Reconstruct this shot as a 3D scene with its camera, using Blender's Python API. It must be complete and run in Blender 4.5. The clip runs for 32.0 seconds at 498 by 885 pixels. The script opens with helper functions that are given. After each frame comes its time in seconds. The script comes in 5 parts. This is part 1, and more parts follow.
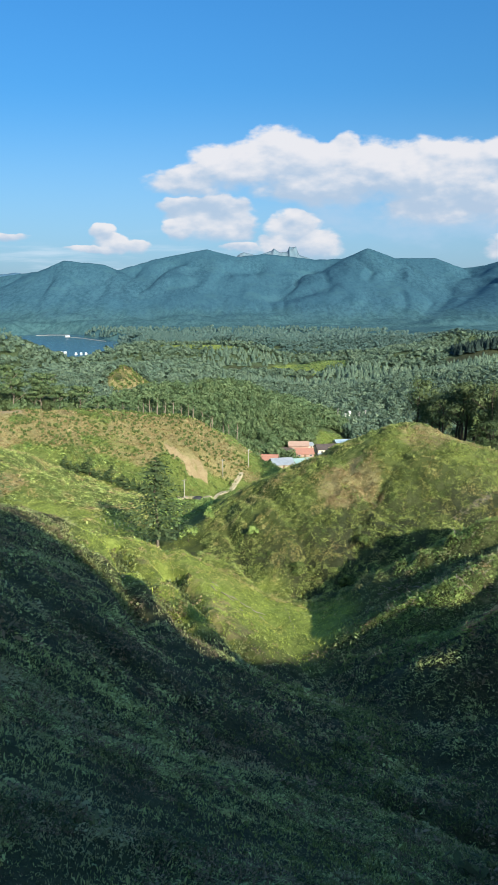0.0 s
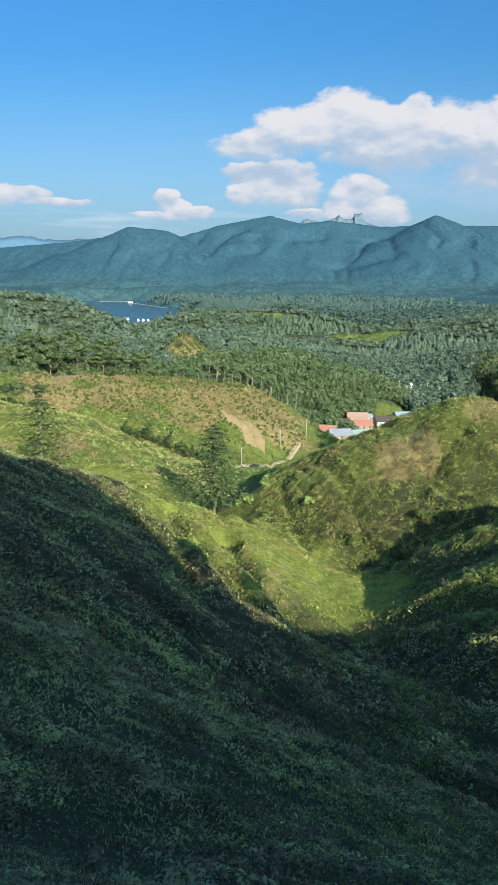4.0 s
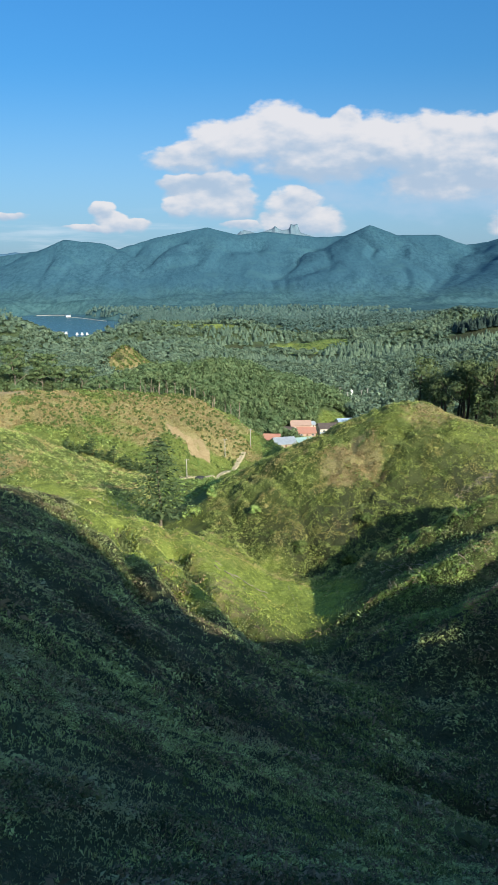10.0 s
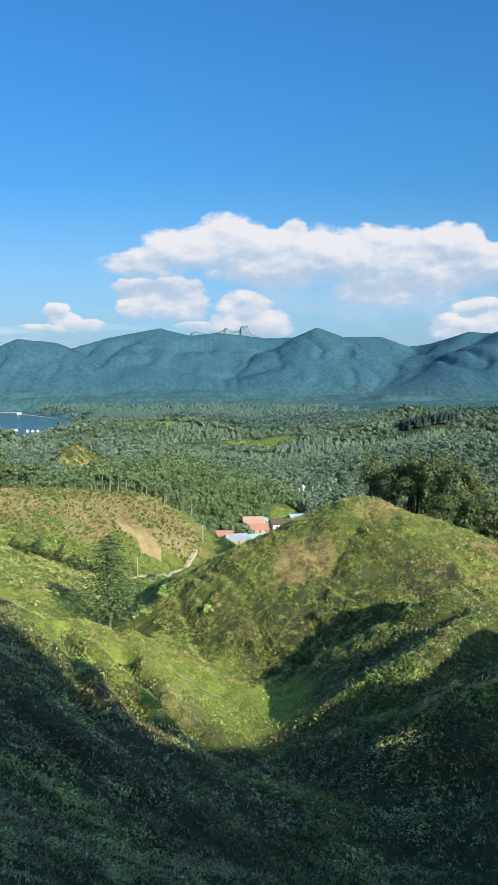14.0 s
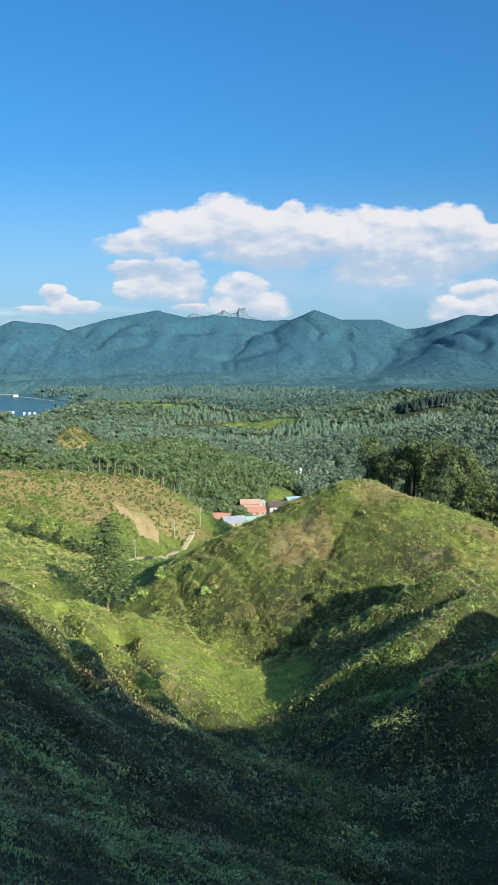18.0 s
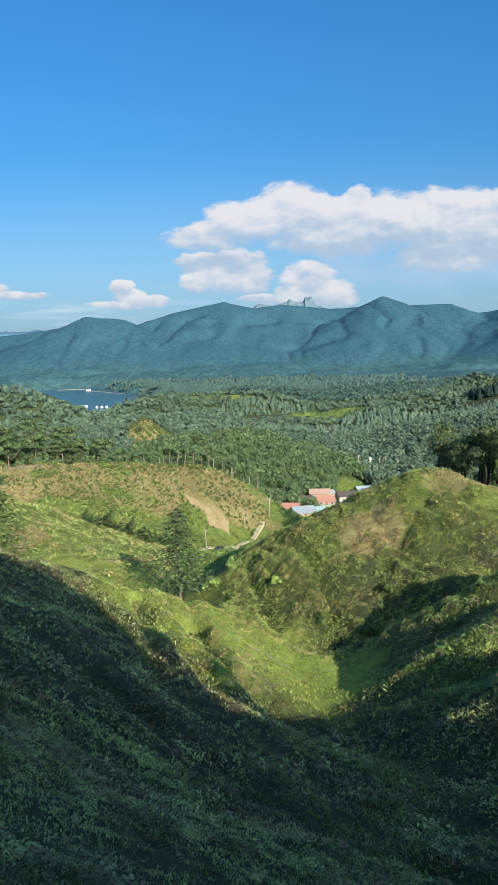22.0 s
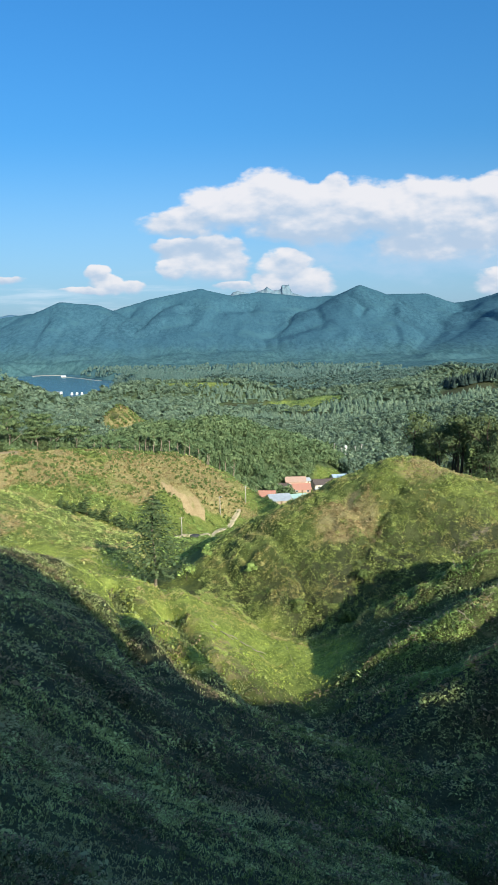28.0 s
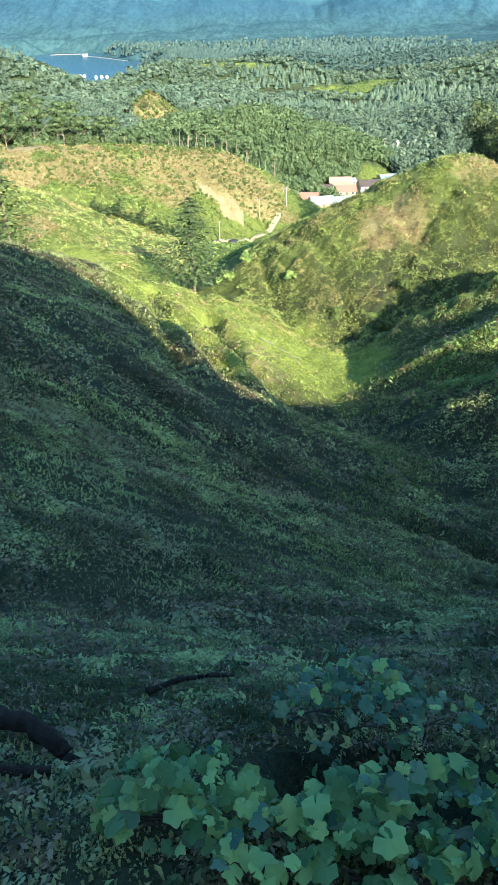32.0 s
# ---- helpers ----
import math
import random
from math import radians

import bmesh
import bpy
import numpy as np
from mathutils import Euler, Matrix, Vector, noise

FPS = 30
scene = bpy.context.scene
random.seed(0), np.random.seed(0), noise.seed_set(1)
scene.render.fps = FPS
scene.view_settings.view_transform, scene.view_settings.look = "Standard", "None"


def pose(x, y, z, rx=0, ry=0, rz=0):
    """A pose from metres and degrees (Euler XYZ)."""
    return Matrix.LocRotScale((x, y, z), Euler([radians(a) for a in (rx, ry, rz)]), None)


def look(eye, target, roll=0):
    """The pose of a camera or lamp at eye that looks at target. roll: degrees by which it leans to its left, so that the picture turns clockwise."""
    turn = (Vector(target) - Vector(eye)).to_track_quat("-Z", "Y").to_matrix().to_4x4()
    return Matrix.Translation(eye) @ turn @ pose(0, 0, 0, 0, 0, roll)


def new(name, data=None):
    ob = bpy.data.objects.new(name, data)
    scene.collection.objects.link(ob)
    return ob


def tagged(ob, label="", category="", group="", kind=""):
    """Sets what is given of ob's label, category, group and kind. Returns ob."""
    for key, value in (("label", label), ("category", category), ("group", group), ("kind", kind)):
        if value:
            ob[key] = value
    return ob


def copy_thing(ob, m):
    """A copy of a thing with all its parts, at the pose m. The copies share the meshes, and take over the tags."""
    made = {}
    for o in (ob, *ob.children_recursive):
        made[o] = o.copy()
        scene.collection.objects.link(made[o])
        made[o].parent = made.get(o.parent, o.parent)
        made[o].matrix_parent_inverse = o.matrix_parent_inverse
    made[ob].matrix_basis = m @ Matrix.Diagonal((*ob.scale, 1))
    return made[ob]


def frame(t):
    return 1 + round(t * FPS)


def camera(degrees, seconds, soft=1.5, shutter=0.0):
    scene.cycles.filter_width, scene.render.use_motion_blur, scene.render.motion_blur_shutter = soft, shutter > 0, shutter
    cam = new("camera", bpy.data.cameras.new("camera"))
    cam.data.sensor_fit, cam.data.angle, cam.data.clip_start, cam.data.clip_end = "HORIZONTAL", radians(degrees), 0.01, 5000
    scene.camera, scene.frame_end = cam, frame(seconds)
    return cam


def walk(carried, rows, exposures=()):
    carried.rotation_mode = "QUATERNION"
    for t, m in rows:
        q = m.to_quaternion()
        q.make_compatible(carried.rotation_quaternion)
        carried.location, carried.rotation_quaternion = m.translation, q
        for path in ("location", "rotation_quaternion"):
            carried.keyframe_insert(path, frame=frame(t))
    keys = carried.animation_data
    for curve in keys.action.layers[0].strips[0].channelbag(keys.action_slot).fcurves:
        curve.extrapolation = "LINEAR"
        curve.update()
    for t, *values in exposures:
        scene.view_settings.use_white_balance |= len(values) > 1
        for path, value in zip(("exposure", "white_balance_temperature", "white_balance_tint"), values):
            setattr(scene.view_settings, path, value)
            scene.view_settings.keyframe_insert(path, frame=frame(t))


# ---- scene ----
# Camera: one standpoint at the lip of a steep draw, turning by hand.
cam = camera(38.96, 32.0)
EYE = (0.0, 0.0, 100.0)
TURNS = [
    (0.0, 79.15, -0.00, 0.00),
    (0.5, 78.93, 0.24, 0.71),
    (1.0, 78.61, 0.45, 1.36),
    (1.5, 78.32, 0.44, 1.92),
    (2.0, 78.28, 0.21, 2.61),
    (2.5, 78.16, 0.09, 3.70),
    (3.0, 77.59, -0.24, 4.72),
    (3.5, 76.59, -0.58, 5.05),
    (5.5, 76.80, -0.19, 4.10),
    (6.0, 76.78, -0.22, 3.57),
    (6.5, 76.77, -0.23, 3.03),
    (7.0, 76.77, -0.25, 2.58),
    (7.5, 76.61, 0.02, 2.36),
    (8.0, 76.36, 0.22, 2.48),
    (8.5, 76.18, 0.14, 2.64),
    (9.0, 76.13, 0.04, 2.58),
    (9.5, 76.47, 0.08, 1.89),
    (10.0, 77.48, 0.37, 0.10),
    (10.5, 79.25, 0.72, -1.98),
    (11.0, 81.64, 0.74, -3.26),
    (11.5, 83.66, 0.45, -3.25),
    (12.0, 84.66, 0.05, -3.00),
    (12.5, 85.12, -0.19, -3.50),
    (13.0, 85.16, -0.18, -3.62),
    (13.5, 85.13, -0.07, -2.89),
    (14.0, 85.29, 0.17, -3.79),
    (14.5, 85.51, 0.58, -8.70),
    (15.0, 85.65, 0.42, -8.53),
    (15.5, 85.74, 0.19, -6.43),
    (17.5, 84.37, 0.09, -4.31),
    (18.0, 83.88, 0.06, -4.00),
    (18.5, 83.63, 0.13, -3.66),
    (19.0, 83.51, 0.12, -3.19),
    (19.5, 83.45, 0.35, -2.67),
    (20.0, 83.53, 0.89, -1.82),
    (20.5, 83.61, 1.29, -0.59),
    (21.0, 83.54, 1.37, 0.48),
    (21.5, 83.14, 1.42, 1.11),
    (22.0, 83.15, 1.56, 1.42),
    (22.5, 83.93, 1.93, 1.25),
    (23.0, 84.63, 2.18, 0.97),
    (23.5, 84.86, 2.07, 0.82),
    (24.0, 84.93, 1.75, 0.70),
    (24.5, 84.86, 1.21, 0.73),
    (25.0, 84.64, 0.90, 0.44),
    (25.5, 84.41, 0.89, -0.07),
    (27.5, 83.23, 0.87, -0.31),
    (28.0, 82.11, 1.01, -0.45),
    (28.5, 80.53, 1.11, 0.26),
    (29.0, 78.82, 1.14, 1.00),
    (29.5, 77.49, 0.96, 1.43),
    (30.0, 76.76, 0.76, 1.38),
    (30.5, 75.94, 0.81, 1.36),
    (31.0, 72.14, 1.04, 2.10),
    (31.5, 65.47, 1.23, 3.05),
    (32.0, 58.69, 1.29, 2.71)
]
EXPOSURES = [(0.0, 0.36), (1.0, 0.27), (3.0, 0.31), (6.0, 0.28), (7.0, 0.42), (8.0, 0.24), (9.0, 0.40), (10.0, 0.28), (13.0, 0.25), (14.0, 0.38), (15.5, 0.42), (18.0, 0.37), (20.0, 0.42),
             (22.0, 0.31), (23.0, 0.15), (24.0, 0.36), (28.0, 0.40), (29.0, 0.36), (30.0, 0.23), (30.5, 0.26), (31.0, 0.37), (31.5, 0.62), (32.0, 1.19)]
walk(cam, [(t, pose(*EYE, a, b, c)) for t, a, b, c in TURNS], EXPOSURES)

# ---------------------------------------------------------------- light
SUN_BACK, SUN_EL = radians(25.0), radians(22.8)
sun_dir = Vector((math.sin(SUN_BACK) * math.cos(SUN_EL), -math.cos(SUN_BACK) * math.cos(SUN_EL), math.sin(SUN_EL)))
sun_data = bpy.data.lights.new("sun", "SUN")
sun_data.energy, sun_data.angle, sun_data.color = 5.0, radians(0.55), (1.0, 0.90, 0.72)
sun = new("sun", sun_data)
sun.matrix_world = look(sun_dir * 300, (0, 0, 0))


class Nodes:
    """A short way to write node trees."""

    def __init__(self, tree):
        self.t = tree

    def add(self, kind, inputs=None, **props):
        n = self.t.nodes.new(kind)
        for k, v in props.items():
            setattr(n, k, v)
        for k, v in (inputs or {}).items():
            self.put(n.inputs[k], v)
        return n

    def put(self, socket, v):
        if isinstance(v, bpy.types.NodeSocket):
            self.t.links.new(v, socket)
        else:
            socket.default_value = v

    def math(self, op, a, b=0.0, c=0.0, clamp=False):
        n = self.add("ShaderNodeMath", {0: a, 1: b, 2: c}, operation=op)
        n.use_clamp = clamp
        return n.outputs[0]

    def smooth(self, v, lo, hi, a=0.0, b=1.0):
        n = self.add("ShaderNodeMapRange", {"Value": v, "From Min": lo, "From Max": hi, "To Min": a, "To Max": b})
        n.interpolation_type = "SMOOTHSTEP"
        return n.outputs[0]

    def mix(self, f, a, b, blend="MIX"):
        n = self.add("ShaderNodeMix", data_type="RGBA", blend_type=blend)
        for sock, v in ((n.inputs[0], f), (n.inputs[6], a), (n.inputs[7], b)):
            self.put(sock, v)
        return n.outputs[2]

    def noise(self, vec, scale, detail=4.0, rough=0.55, distort=0.0):
        n = self.add("ShaderNodeTexNoise", {"Vector": vec, "Scale": scale, "Detail": detail, "Roughness": rough, "Distortion": distort})
        return n.outputs["Fac"]


def rgba(c):
    return (c[0], c[1], c[2], 1.0)


# Sky with a bank of cumulus over the range: middle (side, rise) and half sizes, as slopes from the standpoint.
CLOUDS = [
    (-0.079, 0.167, 0.062, 0.020), (-0.020, 0.185, 0.059, 0.035), (0.038, 0.189, 0.067, 0.043), (0.098, 0.182, 0.072, 0.040), (0.130, 0.212, 0.026, 0.018), (0.162, 0.179, 0.072, 0.044),
    (0.226, 0.176, 0.073, 0.044), (0.291, 0.172, 0.074, 0.044), (0.356, 0.181, 0.058, 0.046), (0.406, 0.169, 0.050, 0.035), (0.452, 0.190, 0.042, 0.016), (0.490, 0.203, 0.036, 0.009), (0.267, 0.132, 0.107, 0.027), (0.349, 0.145, 0.074, 0.027),
    (0.090, 0.155, 0.096, 0.020),
    (-0.084, 0.134, 0.037, 0.017), (-0.049, 0.119, 0.055, 0.033), (-0.017, 0.108, 0.028, 0.025), (-0.092, 0.107, 0.023, 0.017),
    (0.062, 0.105, 0.038, 0.028), (0.090, 0.084, 0.042, 0.022), (0.042, 0.084, 0.032, 0.020), (-0.010, 0.080, 0.032, 0.009),
    (0.395, 0.109, 0.042, 0.014), (0.371, 0.081, 0.050, 0.019), (0.425, 0.085, 0.042, 0.026), (0.465, 0.078, 0.052, 0.017),
    (-0.200, 0.097, 0.020, 0.014), (-0.179, 0.086, 0.031, 0.010), (-0.154, 0.085, 0.019, 0.010), (-0.212, 0.080, 0.042, 0.006),
    (-0.391, 0.107, 0.027, 0.013), (-0.431, 0.104, 0.040, 0.018), (-0.360, 0.097, 0.055, 0.007),
]
world = bpy.data.worlds.new("sky")
scene.world = world
world.use_nodes = True
world.node_tree.nodes.clear()
w = Nodes(world.node_tree)
sky = w.add("ShaderNodeTexSky", sky_type="NISHITA", sun_disc=False, sun_elevation=SUN_EL, sun_rotation=math.pi - SUN_BACK,
            altitude=200.0, air_density=1.0, dust_density=4.0, ozone_density=2.5)
way = w.add("ShaderNodeTexCoord").outputs["Generated"]
xyz = w.add("ShaderNodeSeparateXYZ", {0: way}).outputs
ahead = w.math("MAXIMUM", xyz[1], 0.05)
side, rise = w.math("DIVIDE", xyz[0], ahead), w.math("DIVIDE", xyz[2], ahead)
flat = w.add("ShaderNodeCombineXYZ", {0: side, 1: w.math("MULTIPLY", rise, 1.9), 2: 0.0}).outputs[0]
warp = w.add("ShaderNodeTexNoise", {"Vector": flat, "Scale": 16.0, "Detail": 3.0, "Roughness": 0.55}).outputs["Color"]
wxyz = w.add("ShaderNodeSeparateColor", {0: warp}).outputs
side = w.math("ADD", side, w.math("MULTIPLY", w.math("SUBTRACT", wxyz[0], 0.5), 0.045))
rise0 = rise
rise = w.math("ADD", rise, w.math("MULTIPLY", w.math("SUBTRACT", wxyz[1], 0.5), 0.028))


def billow(vec):
    """Cauliflower heads: rounded bumps at three sizes."""
    total = None
    for sc, amp in ((17.0, 0.55), (38.0, 0.30), (80.0, 0.15)):
        d = w.add("ShaderNodeTexVoronoi", {"Vector": vec, "Scale": sc, "Smoothness": 0.35}, feature="SMOOTH_F1", voronoi_dimensions="2D").outputs["Distance"]
        b = w.math("MULTIPLY", w.math("SUBTRACT", 0.75, d), amp)
        total = b if total is None else w.math("ADD", total, b)
    return total


n_big = w.noise(flat, 14.0, 7.0, 0.58)
flat_up = w.add("ShaderNodeVectorMath", {0: flat, 1: (0.010, 0.022, 0.0)}, operation="ADD").outputs[0]
puff, puff_off = billow(flat), billow(flat_up)
n_off = w.noise(flat_up, 14.0, 5.0, 0.52)
body, tone = None, None
for u0, v0, ru, rv in CLOUDS:
    du = w.math("DIVIDE", w.math("SUBTRACT", side, u0), ru * 1.12)
    dv = w.math("DIVIDE", w.math("SUBTRACT", rise, v0), rv * 1.10)
    d = w.math("SUBTRACT", 1.0, w.math("ADD", w.math("MULTIPLY", du, du), w.math("MULTIPLY", dv, dv)))
    if body is None:
        body, tone = d, dv
    else:
        wins = w.math("ADD", w.math("MULTIPLY", w.math("SUBTRACT", d, body), 1.4), 0.5, clamp=True)
        tone = w.math("ADD", tone, w.math("MULTIPLY", wins, w.math("SUBTRACT", dv, tone)))
        body = w.math("SMOOTH_MAX", body, d, 0.20)
body = w.math("MAXIMUM", body, -2.0)
dense = w.math("ADD", body, w.math("ADD", w.math("MULTIPLY", w.math("SUBTRACT", n_big, 0.5), 1.6), w.math("MULTIPLY", w.math("SUBTRACT", puff, 0.36), 0.55)))
# heads are crisp, undersides and tails fray
edge = w.smooth(tone, -0.7, 0.5, 1.0, 0.42)
cover = w.smooth(w.math("DIVIDE", w.math("SUBTRACT", dense, -0.02), edge), 0.0, 1.0)
vu, vv = w.math("DIVIDE", w.math("SUBTRACT", side, 0.27), 0.27), w.math("DIVIDE", w.math("SUBTRACT", rise, 0.125), 0.050)
veil = w.math("SUBTRACT", 1.0, w.math("ADD", w.math("MULTIPLY", vu, vu), w.math("MULTIPLY", vv, vv)))
veil = w.smooth(w.math("ADD", veil, w.math("MULTIPLY", w.math("SUBTRACT", n_big, 0.5), 2.0)), 0.0, 1.2, 0.0, 0.72)
# low streaks along the horizon and one torn wisp high on the right
streak = w.smooth(w.noise(w.add("ShaderNodeVectorMath", {0: flat, 1: (0.22, 1.0, 1.0)}, operation="MULTIPLY").outputs[0], 26.0, 4.0, 0.55), 0.48, 0.72)
streak = w.math("MULTIPLY", streak, w.math("MULTIPLY", w.smooth(rise0, 0.115, 0.07, 0.0, 0.55), w.smooth(side, 0.02, -0.10)))
qu, qv = w.math("DIVIDE", w.math("SUBTRACT", side, 0.50), 0.056), w.math("DIVIDE", w.math("SUBTRACT", rise, 0.378), 0.030)
wisp = w.math("SUBTRACT", 0.75, w.math("ADD", w.math("MULTIPLY", qu, qu), w.math("MULTIPLY", qv, qv)))
wisp = w.smooth(w.math("ADD", wisp, w.math("MULTIPLY", w.math("SUBTRACT", n_big, 0.5), 3.2)), 0.0, 1.5, 0.0, 0.65)
relief = w.math("ADD", w.math("MULTIPLY", w.math("SUBTRACT", n_big, n_off), 1.5), w.math("MULTIPLY", w.math("SUBTRACT", puff, puff_off), 0.5))
bank = w.smooth(rise, 0.125, 0.215, -0.30, 0.25)
bank = w.math("MULTIPLY", bank, w.smooth(rise, 0.118, 0.135))
lit = w.math("ADD", w.math("ADD", w.math("ADD", 0.42, bank), relief), w.math("MULTIPLY", tone, 0.42), clamp=True)
cloud_col = w.mix(w.smooth(lit, 0.0, 0.9), rgba((3.7, 4.7, 6.0)), rgba((6.9, 6.8, 7.0)))
haze = w.smooth(rise0, 0.02, 0.30, 0.45, 0.0)
# the sky whitens towards the sun, behind the standpoint
sunward = w.smooth(xyz[1], -0.45, 0.35, 1.0, 0.0)
clear = w.mix(1.0, sky.outputs[0], w.mix(sunward, w.mix(w.smooth(rise0, 0.12, 0.5), rgba((0.46, 1.07, 1.43)), rgba((0.36, 1.10, 1.62))), rgba((0.74, 1.07, 1.25))), "MULTIPLY")
sky_col = w.mix(haze, clear, rgba((4.9, 6.5, 8.3)))
sky_col = w.mix(veil, sky_col, rgba((3.6, 5.0, 6.6)))
sky_col = w.mix(w.math("MAXIMUM", streak, wisp), sky_col, rgba((5.6, 6.6, 7.6)))
out_col = w.mix(w.math("MULTIPLY", cover, 0.93), sky_col, cloud_col)
bg = w.add("ShaderNodeBackground", {"Color": out_col, "Strength": 0.098})
w.t.links.new(bg.outputs[0], w.add("ShaderNodeOutputWorld").inputs[0])


# ---------------------------------------------------------------- materials
def material(name):
    m = bpy.data.materials.new(name)
    m.use_nodes = True
    m.node_tree.nodes.clear()
    n = Nodes(m.node_tree)
    b = n.add("ShaderNodeBsdfPrincipled")
    b.inputs["Specular IOR Level"].default_value = 0.25
    n.t.links.new(b.outputs[0], n.add("ShaderNodeOutputMaterial").inputs[0])
    return m, n, b


def leaf_material(name, dark, light, patch=(0, 0, 0), patch_scale=0.08, rough=0.62, fleck=0.35, single=False, lo=0.25, hi=0.75):
    """Foliage: each leaf or clump its own tone, with broad drifts of a second colour."""
    m, n, b = material(name)
    geo = n.add("ShaderNodeNewGeometry")
    pos = geo.outputs["Position"]
    tone = n.math("ADD", n.math("MULTIPLY", n.add("ShaderNodeObjectInfo").outputs["Random"] if single else geo.outputs["Random Per Island"], fleck),
                  n.math("MULTIPLY", n.noise(pos, patch_scale * 6, 3.0), 1.0 - fleck), clamp=True)
    col = n.mix(n.smooth(tone, lo, hi), rgba(dark), rgba(light))
    if sum(patch) > 0:
        col = n.mix(n.smooth(n.noise(pos, patch_scale, 4.0), 0.48, 0.66), col, rgba(patch))
    n.put(b.inputs["Base Color"], col)
    b.inputs["Roughness"].default_value = rough
    b.inputs["Specular IOR Level"].default_value = 0.25 if rough < 0.6 else 0.10
    thin = n.add("ShaderNodeBsdfTranslucent", {"Color": n.mix(0.5, col, rgba((0.05, 0.09, 0.01)), "ADD")})
    both = n.add("ShaderNodeMixShader", {0: 0.12, 1: b.outputs[0], 2: thin.outputs[0]})
    out = [q for q in n.t.nodes if q.bl_idname == "ShaderNodeOutputMaterial"][0]
    n.t.links.new(both.outputs[0], out.inputs[0])
    return m


def plain_material(name, col, col2=None, scale=3.0, rough=0.7, metal=0.0, bump=0.0):
    m, n, b = material(name)
    pos = n.add("ShaderNodeTexCoord").outputs["Object"]
    c2 = col2 or tuple(v * 0.7 for v in col)
    big, fine = n.noise(pos, scale, 4.0), n.noise(pos, scale * 9, 3.0)
    f = n.smooth(n.math("ADD", n.math("MULTIPLY", big, 0.65), n.math("MULTIPLY", fine, 0.35)), 0.3, 0.7)
    n.put(b.inputs["Base Color"], n.mix(f, rgba(col), rgba(c2)))
    b.inputs["Roughness"].default_value, b.inputs["Metallic"].default_value = rough, metal
    if bump:
        n.put(b.inputs["Normal"], n.add("ShaderNodeBump", {"Height": fine, "Strength": 0.5, "Distance": bump}).outputs[0])
    return m


def ground_material():
    """Soil and low growth; the mesh attribute "cover" holds dry scrub, meadow and bare clay."""
    m, n, b = material("hillside_ground")
    pos = n.add("ShaderNodeNewGeometry").outputs["Position"]
    held = n.add("ShaderNodeAttribute", attribute_name="cover").outputs
    cov = n.add("ShaderNodeSeparateColor", {0: held["Color"]}).outputs
    fine, mid, big = n.noise(pos, 3.0, 5.0, 0.7), n.noise(pos, 0.5, 4.0, 0.6), n.noise(pos, 0.05, 4.0)
    f = n.smooth(n.math("ADD", n.math("MULTIPLY", fine, 0.5), n.math("MULTIPLY", mid, 0.5)), 0.40, 0.60)
    litter = n.smooth(n.noise(pos, 38.0, 4.0, 0.7), 0.38, 0.62)
    f = n.math("ADD", n.math("MULTIPLY", f, 0.6), n.math("MULTIPLY", litter, 0.4))
    # soil painted near-black for the shade in gaps between the weeds
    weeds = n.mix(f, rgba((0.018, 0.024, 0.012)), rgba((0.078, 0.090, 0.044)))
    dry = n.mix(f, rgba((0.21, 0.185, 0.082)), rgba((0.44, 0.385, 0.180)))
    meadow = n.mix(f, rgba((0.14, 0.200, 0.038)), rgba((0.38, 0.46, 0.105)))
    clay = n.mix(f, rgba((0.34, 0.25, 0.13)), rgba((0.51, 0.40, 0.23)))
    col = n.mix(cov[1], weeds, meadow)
    col = n.mix(n.smooth(n.math("ADD", cov[0], n.math("MULTIPLY", n.math("SUBTRACT", mid, 0.5), 0.8)), 0.3, 0.7), col, dry)
    col = n.mix(n.smooth(cov[2], 0.4, 0.6), col, clay)
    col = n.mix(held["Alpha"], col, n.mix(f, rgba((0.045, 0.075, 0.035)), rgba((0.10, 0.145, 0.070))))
    col = n.mix(n.smooth(big, 0.4, 0.7, 0.0, 0.35), col, rgba((0.07, 0.085, 0.025)))
    n.put(b.inputs["Base Color"], col)
    b.inputs["Roughness"].default_value = 0.9
    h = n.math("ADD", fine, n.math("MULTIPLY", mid, 1.5))
    n.put(b.inputs["Normal"], n.add("ShaderNodeBump", {"Height": h, "Strength": 0.8, "Distance": 0.35}).outputs[0])
    return m


